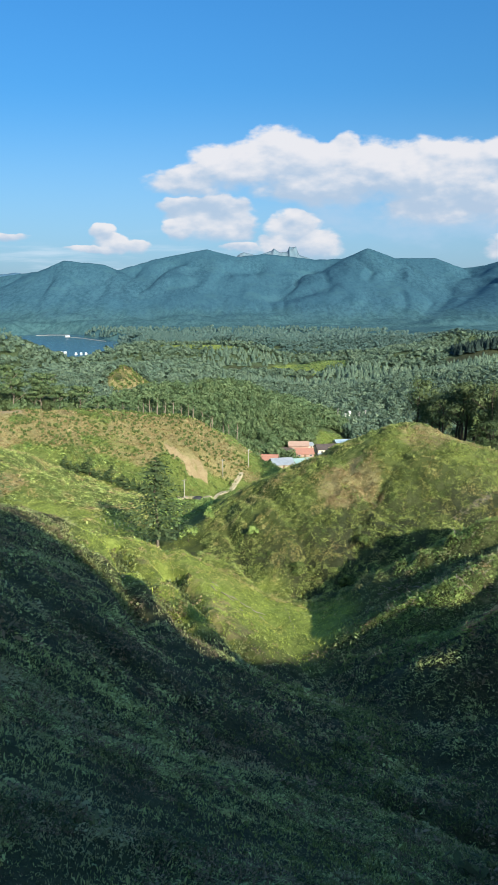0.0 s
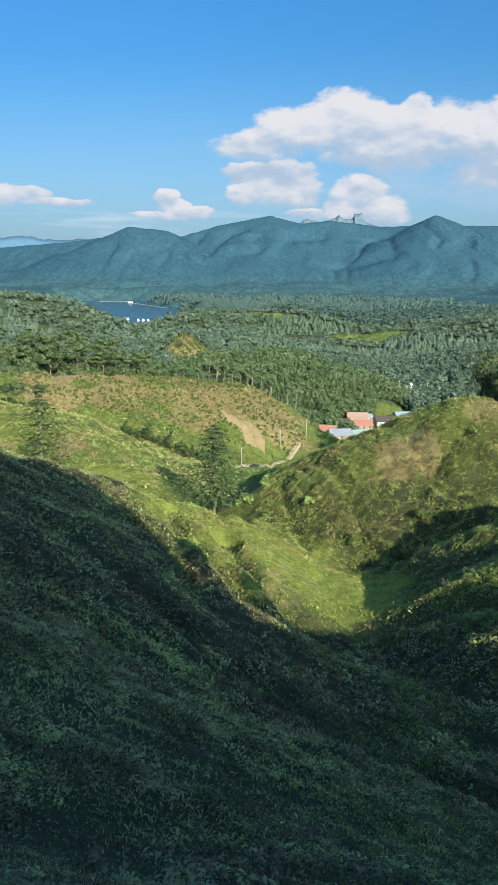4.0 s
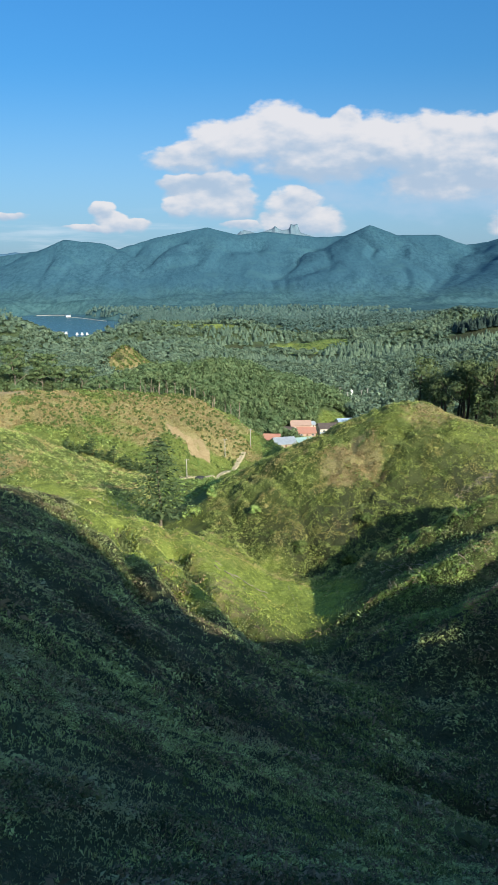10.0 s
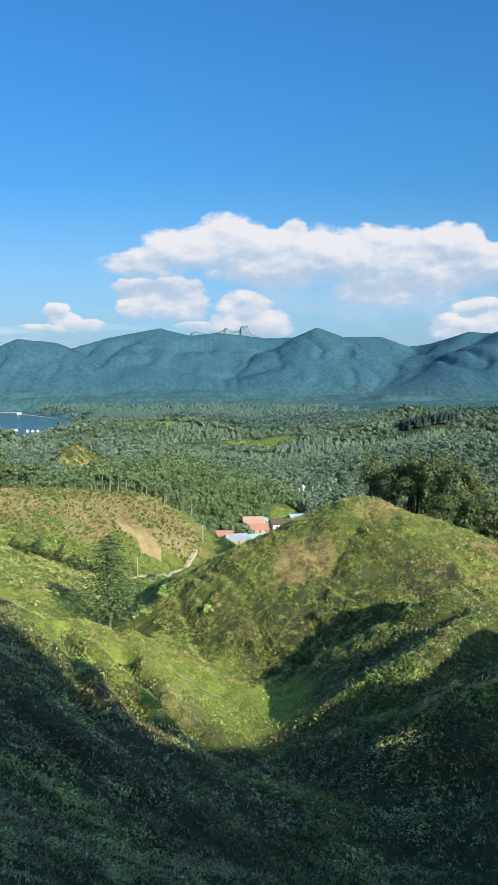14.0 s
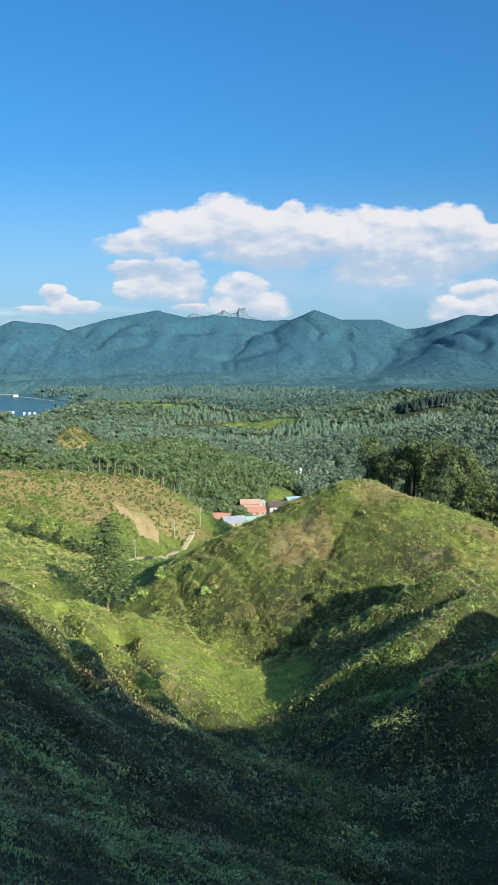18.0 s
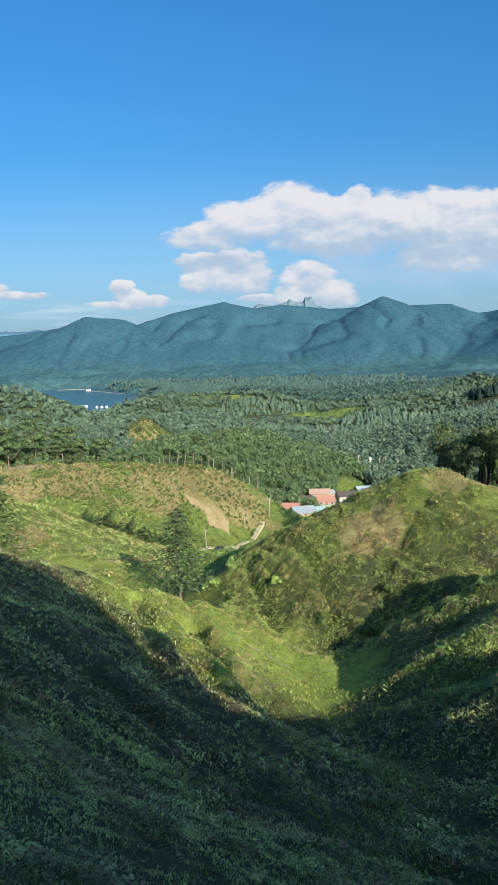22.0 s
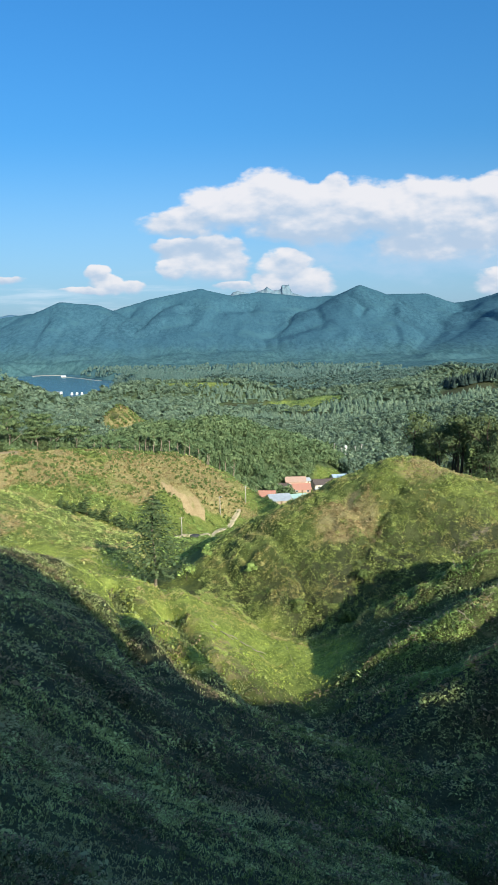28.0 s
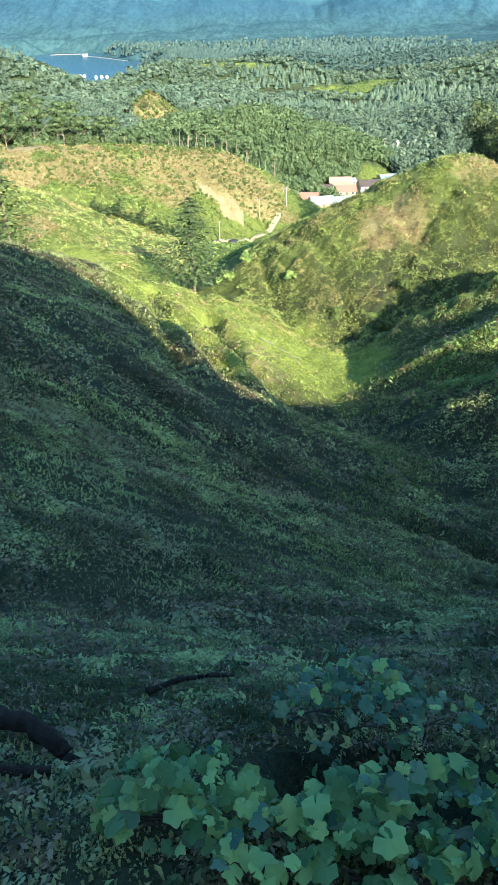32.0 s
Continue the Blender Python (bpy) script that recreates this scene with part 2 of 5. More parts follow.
def mountain_material():
    """Wooded range: dark green forest with distance haze painted in as blue; ravine shade and paler broadleaf in
    patches.
    """
    m, n, b = material("hazed_mountain_forest")
    pos = n.add("ShaderNodeNewGeometry").outputs["Position"]
    face = n.add("ShaderNodeVectorMath", {0: pos, 1: (1.0, 0.32, 1.0)}, operation="MULTIPLY").outputs[0]
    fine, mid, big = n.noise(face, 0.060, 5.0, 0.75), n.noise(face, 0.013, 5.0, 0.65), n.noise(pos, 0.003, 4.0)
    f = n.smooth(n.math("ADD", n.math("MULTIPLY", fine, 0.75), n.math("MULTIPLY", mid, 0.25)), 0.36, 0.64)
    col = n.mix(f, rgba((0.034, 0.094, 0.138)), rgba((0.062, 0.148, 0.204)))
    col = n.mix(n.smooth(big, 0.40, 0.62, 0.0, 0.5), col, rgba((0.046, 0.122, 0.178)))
    # narrow dark strips down the ravines, in broken tufts: ravine shade put into colour
    run = n.add("ShaderNodeVectorMath", {0: pos, 1: (0.0150, 0.0022, 0.0034)}, operation="MULTIPLY").outputs[0]
    strip = n.math("MULTIPLY", n.smooth(n.noise(run, 1.0, 4.0, 0.6, 0.4), 0.54, 0.64), n.smooth(mid, 0.44, 0.60))
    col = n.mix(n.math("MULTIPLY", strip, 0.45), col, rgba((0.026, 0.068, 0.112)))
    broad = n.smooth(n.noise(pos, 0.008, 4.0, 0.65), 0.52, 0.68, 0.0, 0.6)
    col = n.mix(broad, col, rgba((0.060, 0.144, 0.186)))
    # greener mixed woods along the foot, painted brighter where low slopes would draw dark
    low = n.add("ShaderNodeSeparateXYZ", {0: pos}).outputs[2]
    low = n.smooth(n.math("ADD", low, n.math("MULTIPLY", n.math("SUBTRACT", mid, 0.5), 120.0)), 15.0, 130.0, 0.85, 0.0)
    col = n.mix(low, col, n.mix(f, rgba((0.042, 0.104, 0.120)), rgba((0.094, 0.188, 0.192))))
    n.put(b.inputs["Base Color"], col)
    b.inputs["Roughness"].default_value = 1.0
    b.inputs["Specular IOR Level"].default_value = 0.0
    crown = n.add("ShaderNodeTexVoronoi", {"Vector": face, "Scale": 0.055, "Randomness": 1.0}).outputs["Distance"]
    tops = n.math("SUBTRACT", n.math("MULTIPLY", mid, 0.8), n.math("MULTIPLY", crown, 0.9))
    n.put(b.inputs["Normal"], n.add("ShaderNodeBump", {"Height": tops, "Strength": 0.36, "Distance": 3.0}).outputs[0])
    return m


def water_material():
    m, n, b = material("lake_water")
    pos = n.add("ShaderNodeNewGeometry").outputs["Position"]
    n.put(b.inputs["Base Color"], rgba((0.045, 0.115, 0.150)))
    b.inputs["Roughness"].default_value = 0.22
    b.inputs["IOR"].default_value = 1.33
    b.inputs["Specular IOR Level"].default_value = 0.5
    n.put(b.inputs["Normal"], n.add("ShaderNodeBump", {"Height": n.noise(pos, 0.25, 4.0), "Strength": 0.25, "Distance": 0.4}).outputs[0])
    return m


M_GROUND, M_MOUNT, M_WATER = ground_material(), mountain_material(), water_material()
M_WEED = leaf_material("weed_leaves", (0.205, 0.250, 0.096), (0.550, 0.660, 0.260), (0.385, 0.395, 0.200), 0.13, fleck=0.28, rough=0.5, lo=0.30, hi=0.70)
# near-black herbs: the shade between leaves is put into their colour
M_GAP_HERB = leaf_material("gap_dark_herbs", (0.034, 0.050, 0.018), (0.140, 0.178, 0.064), (0.074, 0.090, 0.034), 0.15, rough=0.55)
M_DEEP = leaf_material("deep_green_scrub", (0.110, 0.172, 0.055), (0.275, 0.365, 0.118), (0.190, 0.240, 0.075), 0.12, fleck=0.15)
M_BRUSH = leaf_material("shaded_brush", (0.100, 0.082, 0.050), (0.370, 0.310, 0.200), (0.240, 0.200, 0.125), 0.12, fleck=0.4)
M_GRASS = leaf_material("meadow_grass", (0.30, 0.40, 0.078), (0.58, 0.66, 0.150), (0.58, 0.50, 0.180), 0.09, fleck=0.2)
M_SCRUB = leaf_material("mound_scrub", (0.300, 0.375, 0.110), (0.49, 0.565, 0.180), (0.47, 0.425, 0.175), 0.12, fleck=0.10, lo=0.30, hi=0.70)
# duller brush: shade of right slope, gullies and crease put into its colour
M_SHADE_BRUSH = leaf_material("shade_toned_brush", (0.085, 0.115, 0.046), (0.260, 0.320, 0.130), (0.19, 0.165, 0.095), 0.15)
M_PALE = leaf_material("pale_scrub", (0.21, 0.30, 0.090), (0.68, 0.77, 0.260), (0.58, 0.48, 0.22), 0.12, fleck=0.2, lo=0.34, hi=0.68)
M_DRY = leaf_material("dry_scrub", (0.27, 0.205, 0.105), (0.62, 0.50, 0.265), (0.40, 0.38, 0.160), 0.16, fleck=0.2, lo=0.34, hi=0.68)
M_SAPLING = leaf_material("sapling_leaves", (0.085, 0.130, 0.045), (0.190, 0.250, 0.080))
M_LUSH = leaf_material("lush_shrubs", (0.130, 0.235, 0.072), (0.43, 0.58, 0.180), (0.29, 0.39, 0.12), 0.12, fleck=0.2, lo=0.34, hi=0.68)
M_WOOD_A = leaf_material("broadleaf_forest", (0.064, 0.116, 0.058), (0.200, 0.272, 0.130), (0.106, 0.170, 0.084), 0.03, fleck=0.25)
M_WOOD_D = leaf_material("shady_forest", (0.048, 0.078, 0.036), (0.160, 0.205, 0.092), (0.085, 0.125, 0.055), 0.03)
M_WOOD_B = leaf_material("conifer_forest", (0.074, 0.126, 0.092), (0.196, 0.268, 0.180), (0.114, 0.176, 0.130), 0.02, fleck=0.2)
# distance haze painted in: a bluer copy of the conifer forest colour
M_WOOD_HAZE = leaf_material("hazed_forest", (0.060, 0.115, 0.108), (0.128, 0.198, 0.170), (0.082, 0.146, 0.135), 0.012, fleck=0.2)
M_NEEDLE = leaf_material("pine_needles", (0.050, 0.090, 0.042), (0.150, 0.205, 0.092), rough=0.7)
M_PINE = leaf_material("red_pine_needles", (0.070, 0.112, 0.042), (0.185, 0.245, 0.095), rough=0.7)
M_FIELD = leaf_material("field_grass", (0.110, 0.185, 0.075), (0.210, 0.290, 0.110), (0.16, 0.23, 0.09), 0.02)
M_STAND = leaf_material("shadow_stand", (0.020, 0.036, 0.034), (0.050, 0.078, 0.066))
M_BARK = plain_material("bark", (0.10, 0.080, 0.06), (0.045, 0.036, 0.028), 1.5, 0.9, 0, 0.05)
M_BARK_PALE = plain_material("pale_bark", (0.36, 0.31, 0.25), (0.22, 0.18, 0.14), 1.5, 0.9, 0, 0.05)


# ---------------------------------------------------------------- the lie of the land
def hashed(ix, iy, seed):
    h = (ix.astype(np.int64) * 374761393 + iy.astype(np.int64) * 668265263 + seed * 974711) & 0x7FFFFFFF
    h = ((h ^ (h >> 13)) * 1274126177) & 0x7FFFFFFF
    return ((h ^ (h >> 16)) & 0xFFFF) / 65535.0


def vnoise(x, y, seed=0):
    ix, iy = np.floor(x), np.floor(y)
    fx, fy = x - ix, y - iy
    fx, fy = fx * fx * fx * (fx * (fx * 6 - 15) + 10), fy * fy * fy * (fy * (fy * 6 - 15) + 10)
    a, b = hashed(ix, iy, seed), hashed(ix + 1, iy, seed)
    c, d = hashed(ix, iy + 1, seed), hashed(ix + 1, iy + 1, seed)
    return (a + (b - a) * fx) * (1 - fy) + (c + (d - c) * fx) * fy - 0.5


def fbm(x, y, scale, octaves=4, seed=0, gain=0.5):
    total, amp, freq = 0.0, 1.0, 1.0 / scale
    for o in range(octaves):
        total = total + amp * vnoise(x * freq + 17.3 * o, y * freq - 9.1 * o, seed + o)
        amp, freq = amp * gain, freq * 2.03
    return total


def smax(a, b, k):
    return k * np.logaddexp(a / k, b / k)


def step(v, lo, hi):
    f = np.clip((v - lo) / (hi - lo), 0, 1)
    return f * f * (3 - 2 * f)


def ridge(x, y, line, slope, rounding, drop=False):
    """A crest along a line of (x, y, height) that falls off to both sides."""
    best, top = np.full(np.shape(x), -1e4), np.zeros(np.shape(x))
    for (x0, y0, h0), (x1, y1, h1) in zip(line, line[1:]):
        dx, dy = x1 - x0, y1 - y0
        s = np.clip(((x - x0) * dx + (y - y0) * dy) / (dx * dx + dy * dy), 0, 1)
        d = np.hypot(x - x0 - s * dx, y - y0 - s * dy)
        crest = h0 + (h1 - h0) * s
        z = crest - slope * (np.sqrt(d * d + rounding * rounding) - rounding)
        top, best = np.where(z > best, crest, top), np.maximum(best, z)
    return (best, top - best) if drop else best


FLOOR_Y = [-300, -60, -8, 0.0, 1.2, 3, 8, 16, 30, 45, 60, 75, 92, 115, 150, 170, 215, 270, 330, 400, 500, 700, 1000, 1400, 2200, 6000]
FLOOR_Z = [104, 104, 99, 98.4, 97.8, 96.3, 91, 82.5, 69.5, 58.7, 56.6, 54.6, 51.8, 48.6, 46.8, 45.5, 38.8, 24.5, 17, 11.5, 11, 9, 7, 5, 4, 4]
AXIS_X = [0, 0, 0, 0, 0.2, 0.4, 1, 2, 4, 6, 8, 9.5, 12, 14, 0, -6, -16, -24, -2, 18, 45, 80, 100, 100, 0, 0]

LEFT_SPUR = [(-40, -40, 112), (-30, 0, 100), (-36, 35, 90.5), (-42, 72, 81.8), (-37, 102, 71.2), (-29, 114, 63.5), (-19, 119, 56.5), (-4, 114, 50)]
RIGHT_SPUR = [(64, 133, 60.0), (71, 105, 66.5), (79, 62, 83.5), (84, 32, 96), (76, 14, 94.5)]
# crest behind the standpoint, out of view; heights set to shape the draw's shadow
BACK_HILL = [(84, 32, 96), (76, 14, 98.4), (66, 8, 99.2), (60, 4, 99.4), (55, 3, 97.2), (51, 2, 94.5), (43, 0, 94.0), (39, -9, 96.5), (36.4, -15, 95.5), (34.5, -19, 99.5), (32, -24, 110.5), (29.4, -30.2, 113.5), (28.3, -32.4, 127.5), (28, -33, 130), (25, -42, 137.5), (-20, -70, 152), (-70, -70, 145)]
MOUND = [(-6, 172, 41), (8, 165, 54.5), (16, 162, 61), (28, 160, 70), (37.5, 160, 73.6), (46, 151, 72), (53, 142, 67.8), (59, 137, 64.3), (64, 133, 61)]
LEFT_MEADOW = [(-150, 230, 62), (-100, 222, 58), (-74, 200, 53), (-50, 175, 48), (-30, 160, 46)]
BROWN_HILL = [(-140, 285, 58), (-100, 300, 55.5), (-72, 322, 52.5), (-40, 335, 49), (-22, 338, 41), (-6, 342, 29)]
WOODED_SPUR = [(54, 222, 59), (62, 197, 62.5), (72, 173, 59.5), (86, 162, 55), (130, 168, 52), (230, 160, 60)]
FOREST_HILL = [(-120, 400, 36), (-85, 412, 41), (-50, 432, 47), (-15, 455, 47), (18, 472, 36), (45, 485, 22), (60, 492, 13)]
PINE_CREST = [(-190, 340, 60), (-140, 354, 55.5), (-108, 364, 50), (-85, 372, 42)]
CLEARED_CONE = [(-124, 702, 43), (-114, 690, 34), (-106, 672, 25)]
LEFT_FOREST = [(-700, 800, 90), (-430, 850, 80), (-322, 893, 64), (-302, 900, 56), (-283, 908, 42), (-268, 918, 24), (-245, 940, 8)]
RIGHT_FOREST = [(420, 500, 70), (290, 640, 48), (200, 700, 30), (150, 760, 16)]
FAR_RISE = [(700, 1150, 52), (470, 1350, 34), (330, 1500, 21), (150, 1600, 14), (-90, 1650, 12)]
LAKE_WOOD = [(-266, 1250, 8), (-243, 1255, 26), (-190, 1265, 33), (-60, 1300, 34), (60, 1350, 28)]
RANGE_CREST = [
    (-2045, 3782, 231),
    (-1728, 3937, 236),
    (-1336, 3876, 264),
    (-1112, 3842, 289),
    (-959, 3780, 340),
    (-787, 3871, 328),
    (-736, 4033, 304),
    (-522, 4167, 377),
    (-244, 4193, 432),
    (-69, 4199, 389),
    (96, 4249, 408),
    (392, 4232, 375),
    (547, 4164, 377),
    (662, 4046, 424),
    (819, 4068, 373),
    (1029, 4021, 370),
    (1176, 4032, 313),
    (1288, 3945, 326),
    (1435, 3734, 379),
    (1525, 3644, 364),
    (1616, 3439, 406),
    (1770, 3306, 327),
    (1973, 3130, 280),
    (2155, 2884, 266),
]


GULLIES = [[(-24, 118, 0), (-20, 106, 0), (-15, 95, 0), (-7, 77, 0)], [(-14, 114, 0), (-11, 108, 0), (-7, 93, 0), (-1.5, 82, 0), (2, 76, 0)], [(-30, 100, 0), (-22, 84, 0), (-12, 72, 0)], [(-26, 62, 0), (-14, 52, 0), (-2, 46, 0)],
           [(33, 147, 0), (29, 141.7, 0), (24, 135, 0), (20.6, 130, 0), (17, 118, 0)], [(30, 44, 0), (20, 40, 0), (10, 44, 0)]]
# brushy banks that run down the right side of the draw, one before the other
BANKS = [[(22.5, 118, 52.2), (24.8, 110.5, 56.2), (28.5, 104.7, 61.4), (37.2, 103.7, 66.6), (50.3, 118.5, 64.3)],
         [(15, 91.5, 54.2), (20.5, 89.6, 57.8), (24.3, 90.8, 61.6), (28.6, 88.2, 64.6), (41.4, 99.4, 66)],
         [(22, 84, 57.5), (22.7, 77.3, 62.2), (29.7, 72.1, 67.8), (35.9, 74, 70), (48, 76.4, 74.2)]]


def raw_floor(x, y):
    z, ax = np.interp(y, FLOOR_Y, FLOOR_Z), np.interp(y, FLOOR_Y, AXIS_X)
    lat = np.sqrt((x - ax) ** 2 + 25) - 5
    side = np.where(x < ax, 0.33, 0.30) * (1 - step(y, 105, 165)) * step(y, -10, 25) + 0.05
    # out-of-view saddle on the right, lowered to let sun into the draw
    saddle = 0.30 * np.clip(x - 12, 0, 45) * (1 - step(np.abs(y - 4), 12, 42))
    return z + np.minimum(side * lat, 24 + 0.01 * lat) - saddle


def height(x, y):
    """Ground height for arrays of x and y."""
    x, y = np.asarray(x, float), np.asarray(y, float)
    far = step(np.hypot(x, y), 60, 500)
    e = 2.5
    z = (raw_floor(x, y) * 2 + raw_floor(x, y + e) + raw_floor(x, y - e)) / 4
    z = np.where(np.hypot(x, y) < 14, raw_floor(x, y), z)
    z = smax(z, ridge(x, y, LEFT_SPUR, 0.62, 5), 1.3)
    z = smax(z, ridge(x, y, RIGHT_SPUR, 0.60, 8), 1.3)
    z = smax(z, ridge(x, y, BACK_HILL, 2.2, 2), 1.3)
    z = smax(z, ridge(x, y, MOUND, 0.62, 9), 1.2)
    for line in BANKS:
        z = smax(z, ridge(x, y, line, 0.75, 1.5), 0.7)
    z = smax(z, ridge(x, y, LEFT_MEADOW, 0.50, 12), 1.4)
    z = smax(z, ridge(x, y, BROWN_HILL, 0.40 + 0.25 * step(x, -40, 0), 14), 1.4)
    z = smax(z, ridge(x, y, WOODED_SPUR, 0.85, 10), 1.2)
    z = smax(z, ridge(x, y, FOREST_HILL, 0.55, 16), 1.6)
    z = smax(z, ridge(x, y, PINE_CREST, 0.5, 8), 1.4)
    z = smax(z, ridge(x, y, CLEARED_CONE, 0.75, 6), 2.0)
    z = smax(z, ridge(x, y, LEFT_FOREST, 0.42, 15), 2.0)
    z = smax(z, ridge(x, y, RIGHT_FOREST, 0.24, 40), 4.0)
    z = smax(z, ridge(x, y, FAR_RISE, 0.14, 80), 4.0)
    # undulation grows with distance
    r = np.hypot(x, y)
    z = z + far * (fbm(x, y, 300, 3, 3) * 62 * step(r, 520, 1200) * (1 - 0.65 * step(r, 1250, 1800)) * (1 - ellipse(x, y, -300, 1080, 230, 460, 14, 0.4)) + fbm(x, y, 60, 3, 5) * 2.5)
    for cx, cy, rx, ry, zz in ((42, 410, 32, 28, 15.0), (18, 354, 22, 20, 19.5)):
        v = ellipse(x, y, cx, cy, rx, ry, 0, 0.4)
        z = z * (1 - v) + zz * v
    low = ellipse(x, y, -345, 1290, 230, 330, 14, 0.5)
    z = z * (1 - low) + 2.5 * low
    z = smax(z, ridge(x, y, LAKE_WOOD, 0.30, 18), 2.0)
    # foothills
    z = smax(z, np.clip(r - 2330, -300, 1500) * 0.060 + fbm(x, y, 260, 4, 17) * 46 * step(r, 2300, 2800), 3.0)
    # the range and its spurs
    m, fall = ridge(x, y, RANGE_CREST, 0.40, 12, True)
    rise = np.clip(m / 250, 0, 1)
    wx = x + 160 * fbm(x, y, 700, 3, 13)
    carve = np.abs(vnoise(wx / 300, y / 1500, 11)) * 1.5 + np.abs(fbm(wx, y * 0.7, 60, 3, 14)) * 0.25
    ravine = (0.26 - np.abs(vnoise(wx / 95 + 1.2 * fbm(x, y, 260, 2, 18), y / 420, 12))).clip(0, 1) / 0.26
    m = m - ((0.42 - carve).clip(0, 1) * 24 + 27 * ravine) * np.minimum(rise, np.clip(fall / 110, 0, 1)) + fbm(x, y * 0.6, 48, 3, 15) * 9 * np.minimum(rise, np.clip(fall / 40, 0.2, 1))
    z = smax(z, m, 10.0)
    # lake basin
    bx, by = (x + 575) * 0.963 + (y - 2050) * 0.27, (y - 2050) * 0.963 - (x + 575) * 0.27
    wob = fbm(x, y, 330, 3, 21) * 0.8
    basin = 1 - step((bx / 235) ** 2 + (by / 720) ** 2 + wob, 0.72, 1.15)
    basin = basin * (1 - step(m, 4, 26))
    z = z * (1 - basin) - 4.0 * basin
    if np.min(np.hypot(x, y)) < 260:
        for k, line in enumerate(GULLIES):
            z = z - (3.6, 3.6, 1.0, 1.0, 0.8, 1.6)[k] * np.exp(-((ridge(x, y, line, 1.0, 0.01) + 1.6 * fbm(x, y, 7, 2, 33)) / (2.0 if k < 2 else 1.5)) ** 2)
        for line in BANKS:
            z = z + (0.2 + 1.6 * fbm(x, y, 4, 2, 35)) * np.exp(-((ridge(x, y, [(p, q, 0) for p, q, _ in line], 1.0, 0.01) + 2.0 * fbm(x, y, 6, 2, 34)) / 1.2) ** 2)
    # benches along the contours of the mound, a hollow under the creeper
    if np.min(r) < 260:
        bench = ellipse(x, y, 34, 138, 52, 36, 0, 0.3)
        z = z + 0.42 * bench * np.sin(z * 2.7 + 9 * fbm(x, y, 11, 3, 36)) * (0.6 + 1.2 * fbm(x, y, 5, 2, 37))
    if np.min(r) < 5:
        z = z - 0.34 * ellipse(x, y, 0.42, 1.74, 0.52, 0.26, 0, 0.6)
    # local relief: gullies, hummocks, tufts
    near = 1 - step(r, 260, 700)
    gully = np.abs(vnoise(x * 0.075 + y * 0.02, y * 0.022 - x * 0.01, 31))
    slope_zone = step(r, 25, 60) * near
    z = z - slope_zone * (0.22 - gully).clip(0, 1) * 7.0
    flank = step(r, 6, 20) * (1 - step(r, 105, 140))
    z = z + flank * 0.5 * fbm(x * 0.16, y + 0.25 * np.abs(x), 4.2, 3, 44)
    z = z + near * (fbm(x, y, 16, 3, 41) * 1.5 * step(r, 8, 30) + fbm(x, y, 2.6, 3, 43) * 0.45 * step(r, 2.5, 7))
    return z


def ellipse(x, y, cx, cy, rx, ry, turn=0.0, soft=0.35):
    c, s = math.cos(radians(turn)), math.sin(radians(turn))
    u, v = (x - cx) * c + (y - cy) * s, (y - cy) * c - (x - cx) * s
    return 1 - step((u / rx) ** 2 + (v / ry) ** 2, 1 - soft, 1 + soft)


def dry_zone(x, y):
    n = fbm(x, y, 16, 5, 51) * 1.5
    a = ellipse(x, y, -66, 306, 66, 33, 8, 0.6) * 0.9
    a = np.maximum(a, ellipse(x, y, 22.5, 145, 6.5, 9, -8, 0.9) * 0.85)
    a = np.maximum(a, ellipse(x, y, 50, 144, 21, 10, -39, 0.9) * 0.75)
    a = np.maximum(a, ellipse(x, y, -80, 190, 16, 12, 20, 0.7) * 0.6)
    a = np.maximum(a, ellipse(x, y, -9, 101, 6, 13, 35, 0.8) * 0.28)
    a = np.maximum(a, ellipse(x, y, -116, 684, 26, 32) * 0.9)
    a = np.maximum(a, ellipse(x, y, 33, 87, 7, 1.6, 25) * 0.6)
    return np.clip(a + (a > 0.05) * n, 0, 1)


def clay_zone(x, y):
    n = fbm(x, y, 7, 4, 53) * 1.2
    a = ellipse(x + 5 * fbm(x, y, 9, 3, 54), y + 5 * fbm(x, y, 9, 3, 55), -26, 295, 11.5, 4.0, -34, 0.8) * 1.05
    a = np.maximum(a, ellipse(x, y, -107, 664, 20, 8) * 1.0)
    a = np.maximum(a, ellipse(x, y, -107, 305, 9, 11) * 0.9)
    a = np.maximum(a, ellipse(x, y, 23, 346, 9, 5, 20, 0.6) * 1.0)
    return np.clip(a + n * (a > 0.05), 0, 1)


def meadow_zone(x, y):
    a = ellipse(x, y, -7, 108, 21, 26, 18, 0.7)
    a = np.maximum(a, ellipse(x, y, -44, 168, 17, 17, 0, 0.6) * 0.9)
    a = np.maximum(a, ellipse(x, y, 56, 138, 22, 12, -40, 0.6) * 0.6)
    a = np.maximum(a, ellipse(x, y, 30, 140, 48, 34, 0, 0.3) * 0.12)
    a = np.maximum(a, ellipse(x, y, 6, 385, 34, 50, 0, 0.6) * 0.5)
    a = np.maximum(a, ellipse(x, y, 114, 1165, 80, 96) * 1.3)
    a = np.maximum(a, ellipse(x, y, -100, 1276, 100, 16, 5) * 0.8)
    return np.clip(a + fbm(x, y, 11, 4, 57) * 1.1 * (a > 0.02), 0, 1)


